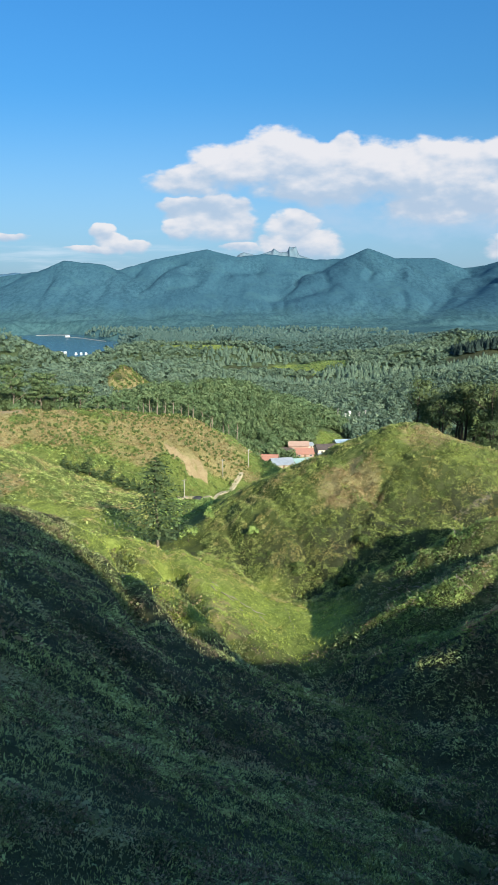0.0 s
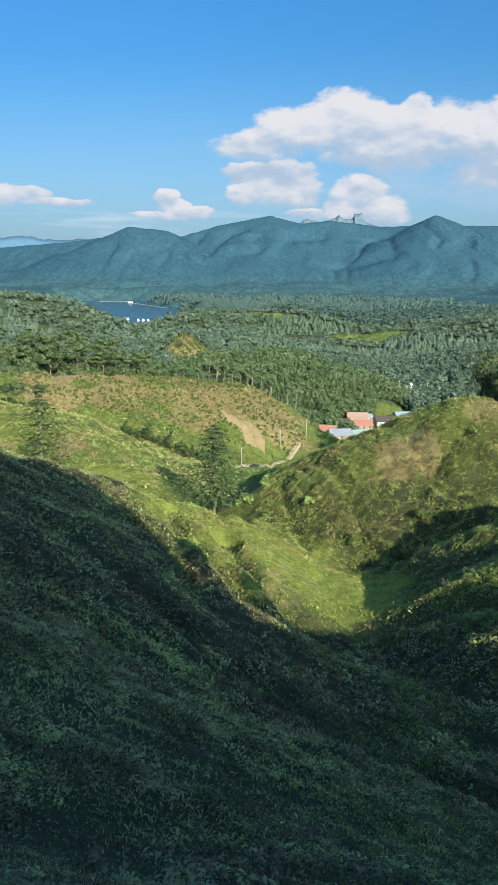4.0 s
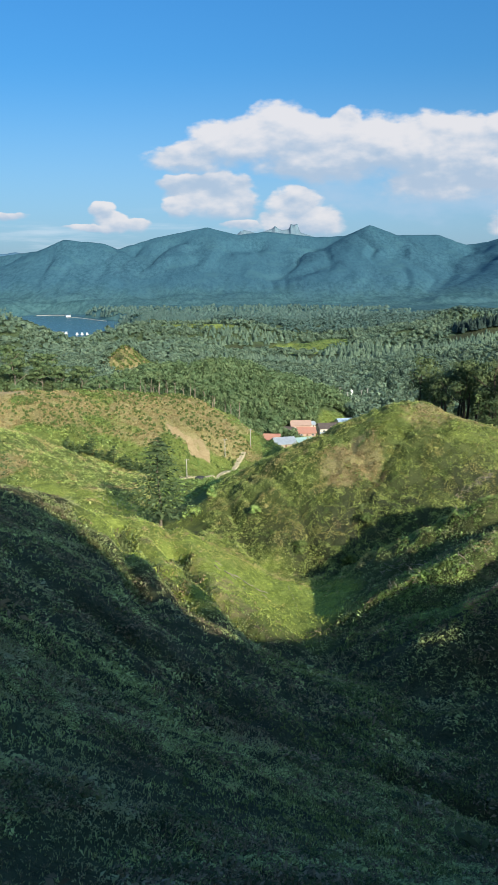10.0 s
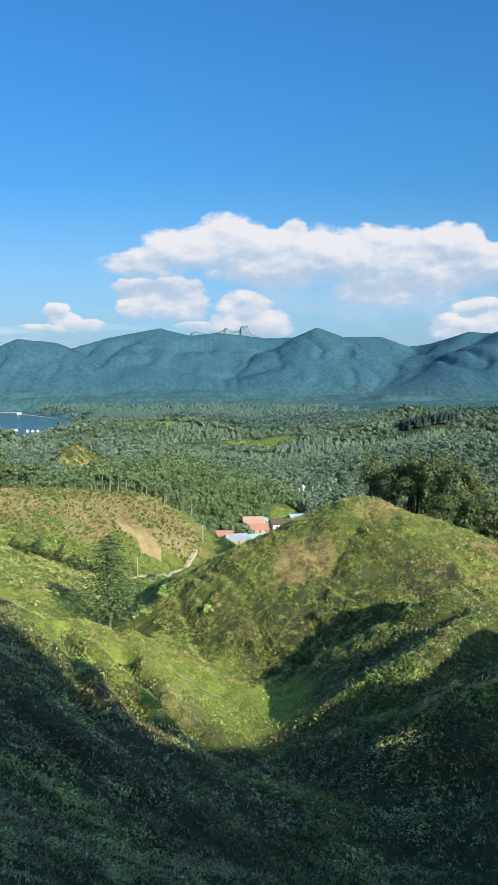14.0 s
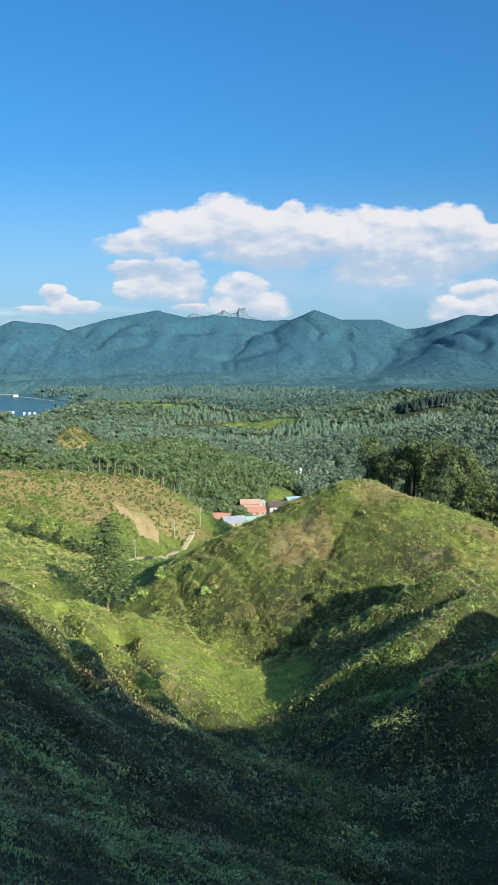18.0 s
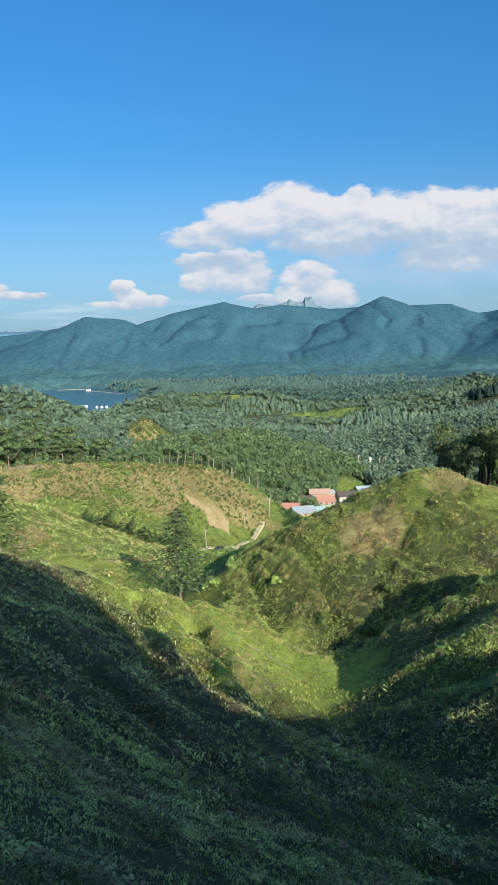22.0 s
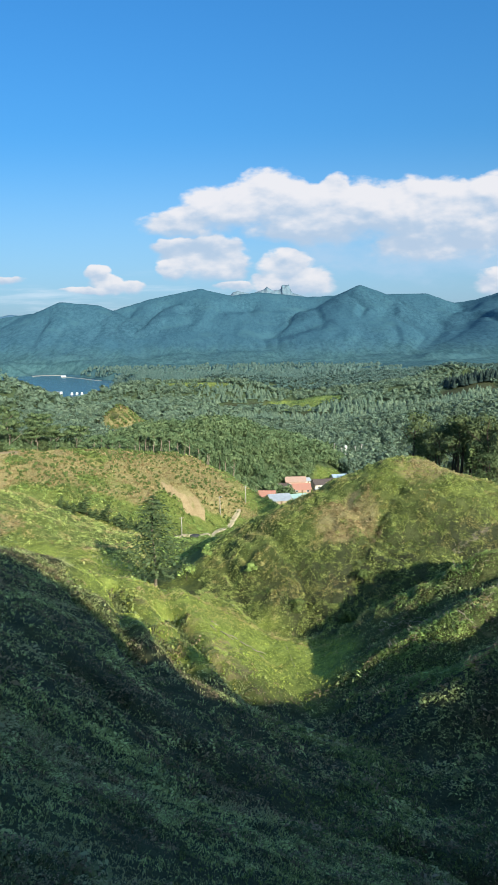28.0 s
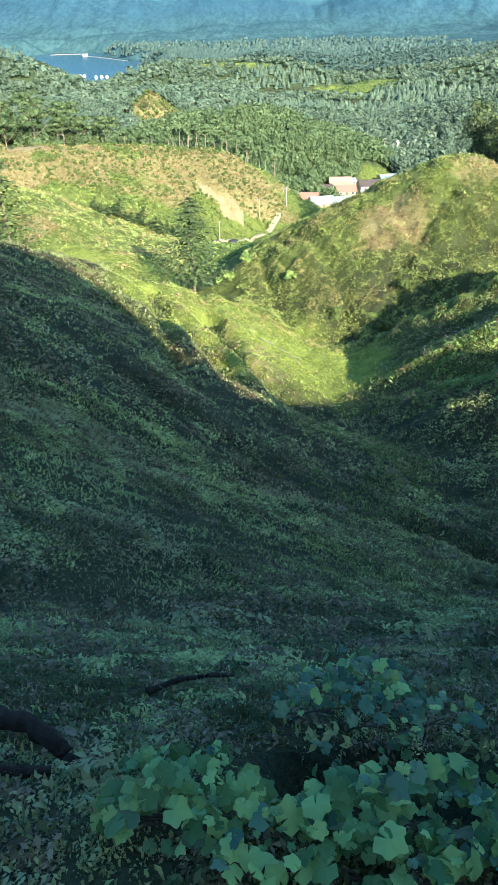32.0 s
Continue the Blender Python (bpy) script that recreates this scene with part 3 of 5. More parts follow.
def forest_zone(x, y):
    """1 where woods grow."""
    r = np.hypot(x, y)
    a = step(y, 350, 375)
    a = np.maximum(a, step(x - (y - 300) * 0.2, 70, 95) * step(y, 255, 280))
    a = np.maximum(a, ellipse(x, y, -165, 330, 62, 50, 0, 0.2))
    for cx, cy, rx, ry, turn in ((-66, 305, 76, 50, 8), (-112, 668, 27, 42, 0), (12, 348, 20, 26, 0), (36, 405, 22, 26, -15), (56, 434, 14, 16, 0), (-340, 1400, 130, 190, 14), (114, 1165, 60, 66, 0), (340, 1068, 46, 26, 0), (-100, 1274, 96, 13, 5)):
        a = a * (1 - ellipse(x, y, cx, cy, rx, ry, turn, 0.15))
    a = a * ~((x > 0.066 * y) & (x < 0.145 * y) & (y < 424))
    return np.clip(a, 0, 1) * (height(x, y) > 1.5) * (r < 3300)


# ---------------------------------------------------------------- mesh writing
def mesh_np(name, verts, faces, mat, smooth=True):
    """A mesh from an (n, 3) array and an (m, 3 or 4) array."""
    me = bpy.data.meshes.new(name)
    k = faces.shape[1]
    me.vertices.add(len(verts))
    me.vertices.foreach_set("co", np.ascontiguousarray(verts, np.float32).ravel())
    me.loops.add(faces.size)
    me.loops.foreach_set("vertex_index", np.ascontiguousarray(faces, np.int32).ravel())
    me.polygons.add(len(faces))
    me.polygons.foreach_set("loop_start", np.arange(0, faces.size, k, dtype=np.int32))
    if smooth:
        me.polygons.foreach_set("use_smooth", np.ones(len(faces), bool))
    me.materials.append(mat)
    me.update(calc_edges=True)
    return me


def part(name, bm, mat, parent, label=""):
    """Links a bmesh or a mesh as one part under a thing."""
    if isinstance(bm, bmesh.types.BMesh):
        me = bpy.data.meshes.new(name)
        bm.to_mesh(me)
        bm.free()
        me.materials.append(mat)
    else:
        me = bm
    ob = new(name, me)
    ob.parent = parent
    if label:
        tagged(ob, label)
    return ob


# ---------------------------------------------------------------- ground: one sheet to the horizon
rings = [0.0]
r = 0.35
while r < 4950:
    rings.append(r)
    r *= 1.008 if 100 < r < 185 else 1.015 if r > 25 else 1.035
    if r > 2600:
        r /= 1.008
rings = np.array([0.004] + rings[1:] + [4950.0])
fine = np.arange(-33, 37.01, 0.22)
angles = np.radians(np.concatenate([np.arange(-180, -33, 3.0), fine, np.arange(39, 180, 3.0)]))
A, R = np.meshgrid(angles, rings)
GX, GY = R * np.sin(A), R * np.cos(A) - 1.5
GZ = height(GX, GY)
behind = np.cos(A) < 0.5
GZ = np.where(behind & (R > 400), np.minimum(GZ, 60 + 60 * fbm(GX, GY, 900, 2, 8)), GZ)
na, nr = len(angles), len(rings)
verts = np.stack([GX, GY, GZ], -1).reshape(-1, 3)
idx = np.arange(nr * na).reshape(nr, na)
nxt = np.roll(idx, -1, axis=1)
quads = np.stack([idx[:-1], idx[1:], nxt[1:], nxt[:-1]], -1).reshape(-1, 4)
quads = quads[:, ::-1]
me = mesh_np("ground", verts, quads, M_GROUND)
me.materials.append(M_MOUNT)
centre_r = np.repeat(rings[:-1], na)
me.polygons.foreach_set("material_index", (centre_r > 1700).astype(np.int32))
cov = np.zeros((len(verts), 4), np.float32)
vx, vy = verts[:, 0], verts[:, 1]
# cover cut on the mound, so darker soil stands for its shaded gaps
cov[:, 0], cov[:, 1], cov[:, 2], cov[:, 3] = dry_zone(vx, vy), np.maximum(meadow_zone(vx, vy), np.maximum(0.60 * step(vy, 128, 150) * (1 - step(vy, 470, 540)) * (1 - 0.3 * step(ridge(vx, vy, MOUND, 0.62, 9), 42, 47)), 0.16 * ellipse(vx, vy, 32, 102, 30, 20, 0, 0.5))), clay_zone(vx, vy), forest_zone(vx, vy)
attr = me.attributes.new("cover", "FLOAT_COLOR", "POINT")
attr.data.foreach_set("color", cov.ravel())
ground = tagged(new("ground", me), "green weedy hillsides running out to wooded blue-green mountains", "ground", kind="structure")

# lake
bm = bmesh.new()
ring = [bm.verts.new((-580 + 520 * math.cos(a), 2080 + 1000 * math.sin(a), 0.0)) for a in np.linspace(0, 2 * math.pi, 72, endpoint=False)]
bm.faces.new(ring)
me = bpy.data.meshes.new("lake")
bm.to_mesh(me)
bm.free()
me.materials.append(M_WATER)
lake = tagged(new("lake", me), "calm dark blue lake between wooded shores", "lake", kind="structure")


# ---------------------------------------------------------------- growth in masses
rng = np.random.default_rng(7)
AZ0, AZ1 = radians(-29), radians(33)


def scatter(count, r0, r1, power=0.5, a0=AZ0, a1=AZ1):
    """Random ground places in the open view; power below 0.5 favours the far end."""
    u = rng.random(count)
    rr = (r0 ** (1 / power) + u * (r1 ** (1 / power) - r0 ** (1 / power))) ** power
    a = a0 + (a1 - a0) * rng.random(count)
    return rr * np.sin(a), rr * np.cos(a)


def tufts(name, x, y, size, blades, mat, label, category, lean=0.7, width=0.45, droop=0.3, lift=0.0, spread=0.28):
    """Low growth: each tuft a spray of pointed three-sided leaves; one mesh of kind stuff."""
    n = len(x)
    z = height(x, y) + lift
    base = np.repeat(np.stack([x, y, z], -1), blades, 0)
    s = np.repeat(size * np.exp(rng.normal(-0.05, spread, n)), blades)
    a = rng.uniform(0, 2 * math.pi, n * blades)
    tip = rng.uniform(0.15, lean, n * blades) * s * 1.1
    up = s * rng.uniform(0.35, 1.0, n * blades)
    off = rng.normal(0, 0.35, (n * blades, 2)) * s[:, None]
    base[:, :2] += off
    d = np.stack([np.cos(a), np.sin(a), np.zeros_like(a)], -1)
    side = np.stack([-np.sin(a), np.cos(a), np.zeros_like(a)], -1) * (s * width * 0.5)[:, None]
    mid = base + d * (tip * 0.5)[:, None] + np.array([0, 0, 1]) * (up * 0.8)[:, None]
    top = base + d * tip[:, None] + np.array([0, 0, 1]) * (up * (1 - droop * rng.random(n * blades)))[:, None]
    low = base + np.array([0, 0, -0.05])
    v = np.stack([low, mid - side, top, mid + side], 1).reshape(-1, 3)
    f = np.arange(len(v)).reshape(-1, 4)
    ob = new(name, mesh_np(name, v, f, mat, False))
    return tagged(ob, label, category, kind="stuff")


def unit_ico(sub):
    bm = bmesh.new()
    bmesh.ops.create_icosphere(bm, subdivisions=sub, radius=1.0)
    v = np.array([p.co[:] for p in bm.verts])
    f = np.array([[p.index for p in q.verts] for q in bm.faces])
    bm.free()
    return v, f


def cone_proto(k):
    """Three ragged skirts of a small conifer, of unit height."""
    g = np.random.default_rng(k)
    v, f = [], []
    for lo, hi, rad in ((0.12, 0.58, 1.0), (0.38, 0.82, 0.72), (0.62, 1.0, 0.42)):
        b = len(v)
        v.append((0, 0, hi))
        for i in range(6):
            q = rad * g.uniform(0.7, 1.2)
            v.append((q * math.cos(i * math.pi / 3 + lo), q * math.sin(i * math.pi / 3 + lo), lo + g.uniform(-0.06, 0.06)))
        f += [(b, b + 1 + i, b + 1 + (i + 1) % 6) for i in range(6)]
    return np.array(v), np.array(f)


def dome_proto(k, sub=1):
    """A ragged rounded crown without its hidden underside."""
    g = np.random.default_rng(k)
    v, f = unit_ico(sub)
    f = f[v[f][:, :, 2].mean(1) > -0.45]
    v = v * (1 + g.normal(0, 0.17, (len(v), 1)))
    v = np.stack([v[:, 0], v[:, 1], 0.58 + 0.42 * v[:, 2]], -1)
    return v, f


def spray_proto(k, count, lobes=6, flat=0.8, size=0.16):
    """A crown of loose leaf clumps gathered in lobes, of unit height and radius."""
    g = np.random.default_rng(k)
    c = g.normal(0, 1, (lobes, 3))
    c = c / np.linalg.norm(c, axis=1)[:, None] * np.array([0.55, 0.55, 0.25]) + np.array([0, 0, 0.62])
    c[0] = (0, 0, 0.72)
    w = g.integers(0, lobes, count)
    d = g.normal(0, 1, (count, 3))
    d /= np.linalg.norm(d, axis=1)[:, None]
    d[:, 2] = np.abs(d[:, 2]) * np.where(g.random(count) < 0.75, 1, -1)
    p = c[w] + d * np.array([0.48, 0.48, 0.25 * flat]) * g.uniform(0.75, 1.1, (count, 1))
    t1 = np.cross(d, g.normal(0, 1, (count, 3)))
    t1 /= np.linalg.norm(t1, axis=1)[:, None] + 1e-6
    t2 = np.cross(d + g.normal(0, 0.35, (count, 3)), t1)
    s = size * g.uniform(0.6, 1.4, (count, 1))
    zs = np.array([1, 1, 0.55])
    q = np.stack([p + t1 * s * zs, p + (t2 * 0.8 - t1 * 0.5) * s * zs, p + (-t2 * 0.8 - t1 * 0.5) * s * zs], 1).reshape(-1, 3)
    return q, np.arange(count * 3).reshape(-1, 3)


def wood(name, x, y, tall, wide, protos, mat, label):
    """A wood: many crowns from a few patterns, each turned and sized by chance, in one mesh."""
    which = rng.integers(0, len(protos), len(x))
    vs, fs, base = [], [], 0
    for k, (pv, pf) in enumerate(protos):
        m = which == k
        n = int(m.sum())
        if not n:
            continue
        h = tall * rng.uniform(0.72, 1.28, n)
        rad = h * wide * rng.uniform(0.8, 1.25, n)
        a = rng.uniform(0, 2 * math.pi, n)
        ca, sa = np.cos(a)[:, None], np.sin(a)[:, None]
        px, py = pv[None, :, 0] * rad[:, None], pv[None, :, 1] * rad[:, None]
        z = height(x[m], y[m])[:, None] - 0.2 + pv[None, :, 2] * h[:, None]
        vs.append(np.stack([px * ca - py * sa + x[m][:, None], px * sa + py * ca + y[m][:, None], z], -1).reshape(-1, 3))
        fs.append((pf[None] + (base + np.arange(n) * len(pv))[:, None, None]).reshape(-1, 3))
        base += n * len(pv)
    ob = new(name, mesh_np(name, np.vstack(vs), np.vstack(fs), mat, False))
    return tagged(ob, label, "woods", kind="stuff")


def clumps(name, x, y, radius, count, mat, label, category, leaf=0.30):
    """Low leafy clumps: each a loose dome of many small leaves, with gaps; one mesh of kind stuff."""
    n = len(x)
    rad = radius * np.exp(rng.normal(-0.05, 0.35, n))
    d = rng.normal(0, 1, (n, count, 3))
    d /= np.linalg.norm(d, axis=2)[:, :, None]
    d[:, :, 2] = np.abs(d[:, :, 2])
    p = d * rng.uniform(0.45, 1.1, (n, count, 1)) * rad[:, None, None] * np.array([1.0, 1.0, 0.8])
    px, py = x[:, None] + p[:, :, 0], y[:, None] + p[:, :, 1]
    pos = np.stack([px, py, height(px.ravel(), py.ravel()).reshape(n, count) + p[:, :, 2] * 0.9], -1).reshape(-1, 3)
    out = d.reshape(-1, 3) + rng.normal(0, 0.40, (n * count, 3)) + np.array([0, 0, 0.9])
    out /= np.linalg.norm(out, axis=1)[:, None]
    t1 = np.cross(out, rng.normal(0, 1, (n * count, 3)))
    t1 /= np.linalg.norm(t1, axis=1)[:, None] + 1e-6
    t2 = np.cross(out, t1)
    s = (np.repeat(rad, count) * leaf * rng.uniform(0.5, 1.3, n * count))[:, None]
    v = np.stack([pos - t1 * s, pos + t2 * s * 0.45 + out * s * 0.1, pos + t1 * s - out * s * 0.35, pos - t2 * s * 0.45 + out * s * 0.1], 1).reshape(-1, 3)
    ob = new(name, mesh_np(name, v, np.arange(len(v)).reshape(-1, 4), mat, False))
    return tagged(ob, label, category, kind="stuff")


def mixed(name, x, y, radius, count, shares, category, leaf=0.2, seed=1, grain=2.2):
    """Clumps of several plants growing through one another: shares of (portion, material, label)."""
    pick = np.clip(rng.random(len(x)) * 0.45 + 0.55 * (0.5 + 1.2 * fbm(x, y, grain, 3, seed)), 0, 0.999)
    lo = 0.0
    for portion, mat, label in shares:
        sel = (pick >= lo) & (pick < lo + portion)
        clumps(name, x[sel], y[sel], radius, count, mat, label, category, leaf)
        lo += portion


# ---------------------------------------------------------------- undergrowth and meadows
places = [scatter(5000, 0.5, 14, 0.6, radians(48), radians(312)), scatter(20000, 0.8, 11, 0.72, radians(-48), radians(48)), scatter(38000, 9, 45, 0.60), scatter(30000, 42, 130, 0.52)]
x, y = np.concatenate([p[0] for p in places]), np.concatenate([p[1] for p in places])
keep = meadow_zone(x, y) < 0.35 + 0.4 * rng.random(len(x))
keep &= ~((x > 8) & (y > 116)) & ((fbm(x, y, 2.5, 3, 71) > -0.30) | (rng.random(len(x)) < 0.25))
keep &= (ellipse(x, y, 0.35, 1.75, 0.62, 0.55) < 0.5) | (rng.random(len(x)) < 0.12)
size = np.clip(0.0034 * np.hypot(x, y) + 0.024, 0.024, 0.26) * (1 + 0.6 * fbm(x, y, 3.5, 2, 72))
# right slope: some growth gets darker leaves, its deep shade put into colour
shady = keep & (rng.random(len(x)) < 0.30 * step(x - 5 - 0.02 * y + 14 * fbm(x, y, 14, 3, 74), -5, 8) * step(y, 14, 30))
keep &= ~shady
tufts("shade_undergrowth", x[shady], y[shady], size[shady], 4, M_SHADE_BRUSH, "undergrowth toned dull olive for the deep shade of the steep bank", "undergrowth", lean=1.1, width=0.36)
dead = fbm(x, y, 4.5, 4, 73) + 0.55 * rng.random(len(x)) > 0.52
tufts("undergrowth", x[keep & ~dead], y[keep & ~dead], size[keep & ~dead], 3, M_WEED, "dense dark green weeds and creepers on the shaded slope", "undergrowth", lean=1.1, width=0.36, spread=0.30)
tufts("dead_brush", x[keep & dead], y[keep & dead], size[keep & dead], 5, M_BRUSH, "brownish dead brush between the weeds", "brush", lean=1.2, width=0.2, spread=0.30)
for r0, r1, num, rad, per, wide, leaf in ((0.6, 9, 900, 0.12, 26, 180, 0.19), (0.9, 5, 2300, 0.075, 52, 48, 0.15), (4, 14, 6000, 0.14, 30, 36, 0.17), (12, 40, 11500, 0.32, 22, 33, 0.18), (36, 125, 15500, 0.54, 17, 33, 0.20)):
    x, y = scatter(num, r0, r1, 0.55, radians(-wide), radians(wide))
    keep = (meadow_zone(x, y) < 0.45) & (fbm(x, y, 5, 3, 76) > -0.20) & ~((x > 8) & (y > 118)) & ((ellipse(x, y, 0.35, 1.75, 0.62, 0.45) < 0.5) | (rng.random(len(x)) < 0.3))
    mixed("weed_clumps", x[keep], y[keep], rad, per, ((0.30 if r1 > 10 else 0.50, M_GAP_HERB, "low herbs coloured as dark shaded gaps on the slope"), (0.20, M_BRUSH, "brown dead brush on the shaded slope"), (0.08, M_SHADE_BRUSH, "dull olive brush clumps on the shaded slope"),
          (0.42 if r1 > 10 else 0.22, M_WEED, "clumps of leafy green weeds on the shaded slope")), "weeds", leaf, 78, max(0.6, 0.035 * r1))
y = rng.uniform(16, 84, 15000)
x = np.interp(y, FLOOR_Y, AXIS_X) + 3 + rng.normal(0, 5.5, 15000) * (0.5 + y / 90)
keep = fbm(x, y, 6, 3, 75) > -0.16
tufts("draw_grass", x[keep], y[keep], 0.08 + 0.0022 * y[keep], 4, M_DEEP, "soft green grass along the bottom of the draw", "grass", lean=0.9, width=0.34)
x, y = scatter(90000, 70, 200, 0.5)
keep = rng.random(len(x)) < meadow_zone(x, y) * 1.2 - 0.1
tufts("meadow", x[keep], y[keep], 0.23, 4, M_GRASS, "sunlit yellow-green meadow grass", "grass", width=0.25)
x, y = scatter(11000, 70, 200, 0.5)
keep = (rng.random(len(x)) < meadow_zone(x, y)) & (fbm(x, y, 9, 3, 80) + 0.2 * rng.random(len(x)) > 0.06)
mixed("meadow_bushes", x[keep], y[keep], 0.56, 18, ((0.30, M_DEEP, "low dark green bushes in the sunlit grass"), (0.40, M_SCRUB, "low olive bushes in the sunlit grass"), (0.25, M_DRY, "tan dry brush in the sunlit grass")), "bushes", 0.27, 82)
x, y = rng.uniform(-14, 95, 20000), rng.uniform(106, 182, 20000)
dry = dry_zone(x, y) > 0.25 + 0.5 * rng.random(len(x))
keep = (ridge(x, y, MOUND, 0.62, 9) > 43) & ((meadow_zone(x, y) < 0.7) | (x > 14)) & ~((ridge(x, y, MOUND, 0.62, 9) < 60) & (y > 172))
tufts("mound_dry_growth", x[keep & dry], y[keep & dry], 0.34, 4, M_DRY, "dry tan growth in a scar down the mound", "scrub", lean=1.1, width=0.3)
x, y = rng.uniform(-10, 92, 19000), rng.uniform(108, 176, 19000)
dry = dry_zone(x, y) > 0.35 + 0.45 * rng.random(len(x))
keep = (ridge(x, y, MOUND, 0.62, 9) > 43) & ~((ridge(x, y, MOUND, 0.62, 9) < 60) & (y > 172)) & (fbm(x, y, 1.6, 2, 81) > -0.22)
live = keep & ~dry
mixed("mound_cover", x[live], y[live], 0.56, 20, ((0.30, M_DEEP, "dark green shrubs among the scrub of the mound"), (0.58, M_SCRUB, "dense knee-high olive scrub over the rounded mound"), (0.12, M_DRY, "dry brown brush among the scrub of the mound")), "scrub", 0.22, 83, 2.4)
mixed("mound_dry_cover", x[keep & dry], y[keep & dry], 0.52, 20, ((0.26, M_DEEP, "dark shrubs in the dry scar"), (0.74, M_DRY, "dry tan and brown scrub on the mound")), "scrub", 0.27, 84)
x, y = scatter(150000, 150, 400, 0.5)
keep = (dry_zone(x, y) > 0.2 + 0.4 * rng.random(len(x))) & (clay_zone(x, y) < 0.4) & (x < 5)
tufts("dry_scrub", x[keep], y[keep], 0.55, 4, M_DRY, "dry brown cut scrub on the cleared hill", "scrub", lean=1.1)
x, y = scatter(54000, 125, 300, 0.5, AZ0, radians(3))
left = (x < -22 - (y - 150) * 0.10) & (y < 275)
keep = (dry_zone(x, y) < 0.35) & (meadow_zone(x, y) < 0.6) & left
keep &= rng.random(len(x)) < 0.34
mixed("pale_scrub", x[keep], y[keep], 0.75, 13, ((0.26, M_DEEP, "dark green bushes on the far slope"), (0.56, M_PALE, "pale yellow-green scrub on the far slope"), (0.18, M_DRY, "tan dry brush on the far slope")), "scrub", 0.27, 85, 4.0)
x, y = scatter(56000, 120, 480, 0.5)
left = (x < -22 - (y - 150) * 0.10) & (y < 265)
keep = (forest_zone(x, y) < 0.3) & (dry_zone(x, y) < 0.35) & (clay_zone(x, y) < 0.3) & (ridge(x, y, MOUND, 0.62, 9) < 43) & (meadow_zone(x, y) < 0.6) & ~left & (y > 130)
mixed("lush_shrubs", x[keep], y[keep], 0.95, 15, ((0.34, M_DEEP, "deep green shrubs on the valley floor"), (0.66, M_LUSH, "lush light green shrubs on the valley floor")), "shrubs", 0.27, 86, 5.0)

# ---------------------------------------------------------------- woods
x, y = scatter(11500, 255, 780, 0.5)
x, y = np.append(x, rng.uniform(-70, 66, 800)), np.append(y, rng.uniform(400, 492, 800))
keep = rng.random(len(x)) < forest_zone(x, y)
close = np.hypot(x, y) < 500
dark = (x > 58 + (y - 430) * 0.12) | (y > 560)
wood("pine_wood", x[keep & dark], y[keep & dark], 8.5, 0.46, [spray_proto(k + 80, 60, 7, 1.1, 0.23) for k in range(6)], M_WOOD_B, "dark pine woods beside the village")
close, far_ = close & ~dark, ~close & ~dark
wood("broadleaf_wood", x[keep & close], y[keep & close], 7.5, 0.48, [spray_proto(k, 190, 9, 1.1, 0.14) for k in range(6)], M_WOOD_A, "mixed green woods round the valley")
wood("hill_wood", x[keep & far_], y[keep & far_], 8.0, 0.48, [spray_proto(k + 10, 48, 6, 1.1, 0.28) for k in range(6)], M_WOOD_A, "green woods on the hills beyond the village")
x, y = scatter(30000, 620, 1900, 0.5)
keep = rng.random(len(x)) < forest_zone(x, y)
con = vnoise(x / 170, y / 170, 61) > 0.08
# beyond about 1330 m the crowns take the haze-blue colour
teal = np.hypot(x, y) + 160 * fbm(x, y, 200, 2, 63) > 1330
wood("far_mixed_wood", x[keep & ~con & teal], y[keep & ~con & teal], 7.5, 0.66, [spray_proto(k + 30, 24, 5, 1.1, 0.40) for k in range(6)], M_WOOD_HAZE, "hazy bluish woods near the lake")
con_far = con & teal
con &= ~teal
wood("conifer_wood", x[keep & con], y[keep & con], 9.0, 0.42, [cone_proto(k) for k in range(8)], M_WOOD_B, "even dark conifer plantation on low hills")
wood("far_conifer_wood", x[keep & con_far], y[keep & con_far], 9.0, 0.42, [cone_proto(k) for k in range(8)], M_WOOD_HAZE, "hazy bluish conifer plantation before the mountains")
wood("mixed_wood", x[keep & ~con & ~teal], y[keep & ~con & ~teal], 7.5, 0.66, [spray_proto(k + 20, 32, 6, 1.1, 0.34) for k in range(6)], M_WOOD_B, "rounded broadleaf woods on low hills")
x, y = scatter(15000, 1800, 2750, 0.5)
keep = (rng.random(len(x)) < forest_zone(x, y)) & (height(x, y) < 24) & (height(x, y) > 1.0)
wood("distant_wood", x[keep], y[keep], 12.0, 0.34, [cone_proto(k + 40) for k in range(4)] + [dome_proto(k) for k in range(4)], M_WOOD_HAZE, "far dark woods before the mountains")

# near-black conifers stand in for a shadowed wood edge above the clearing
x, y = rng.uniform(318, 402, 150), rng.uniform(1082, 1130, 150)
wood("shadow_stand", x, y, 15.0, 0.30, [cone_proto(k + 50) for k in range(5)], M_STAND, "dense tall conifers coloured near-black for the shadow above a clearing")

# brush along the banks of the gullies, toned dark for the shadow stripes there
bx_, by_ = [], []
for line in GULLIES[:3]:
    for (x0, y0, _), (x1, y1, _) in zip(line, line[1:]):
        f = rng.random(500)
        bx_.append(x0 + (x1 - x0) * f + rng.normal(0, 0.7, 500))
        by_.append(y0 + (y1 - y0) * f + rng.normal(0, 0.7, 500))
tufts("gully_shade_brush", np.concatenate(bx_), np.concatenate(by_), 0.5, 6, M_SHADE_BRUSH, "tall brush toned dark as shadow along the gully banks", "brush", lean=0.9, width=0.4)
bx_, by_ = [], []
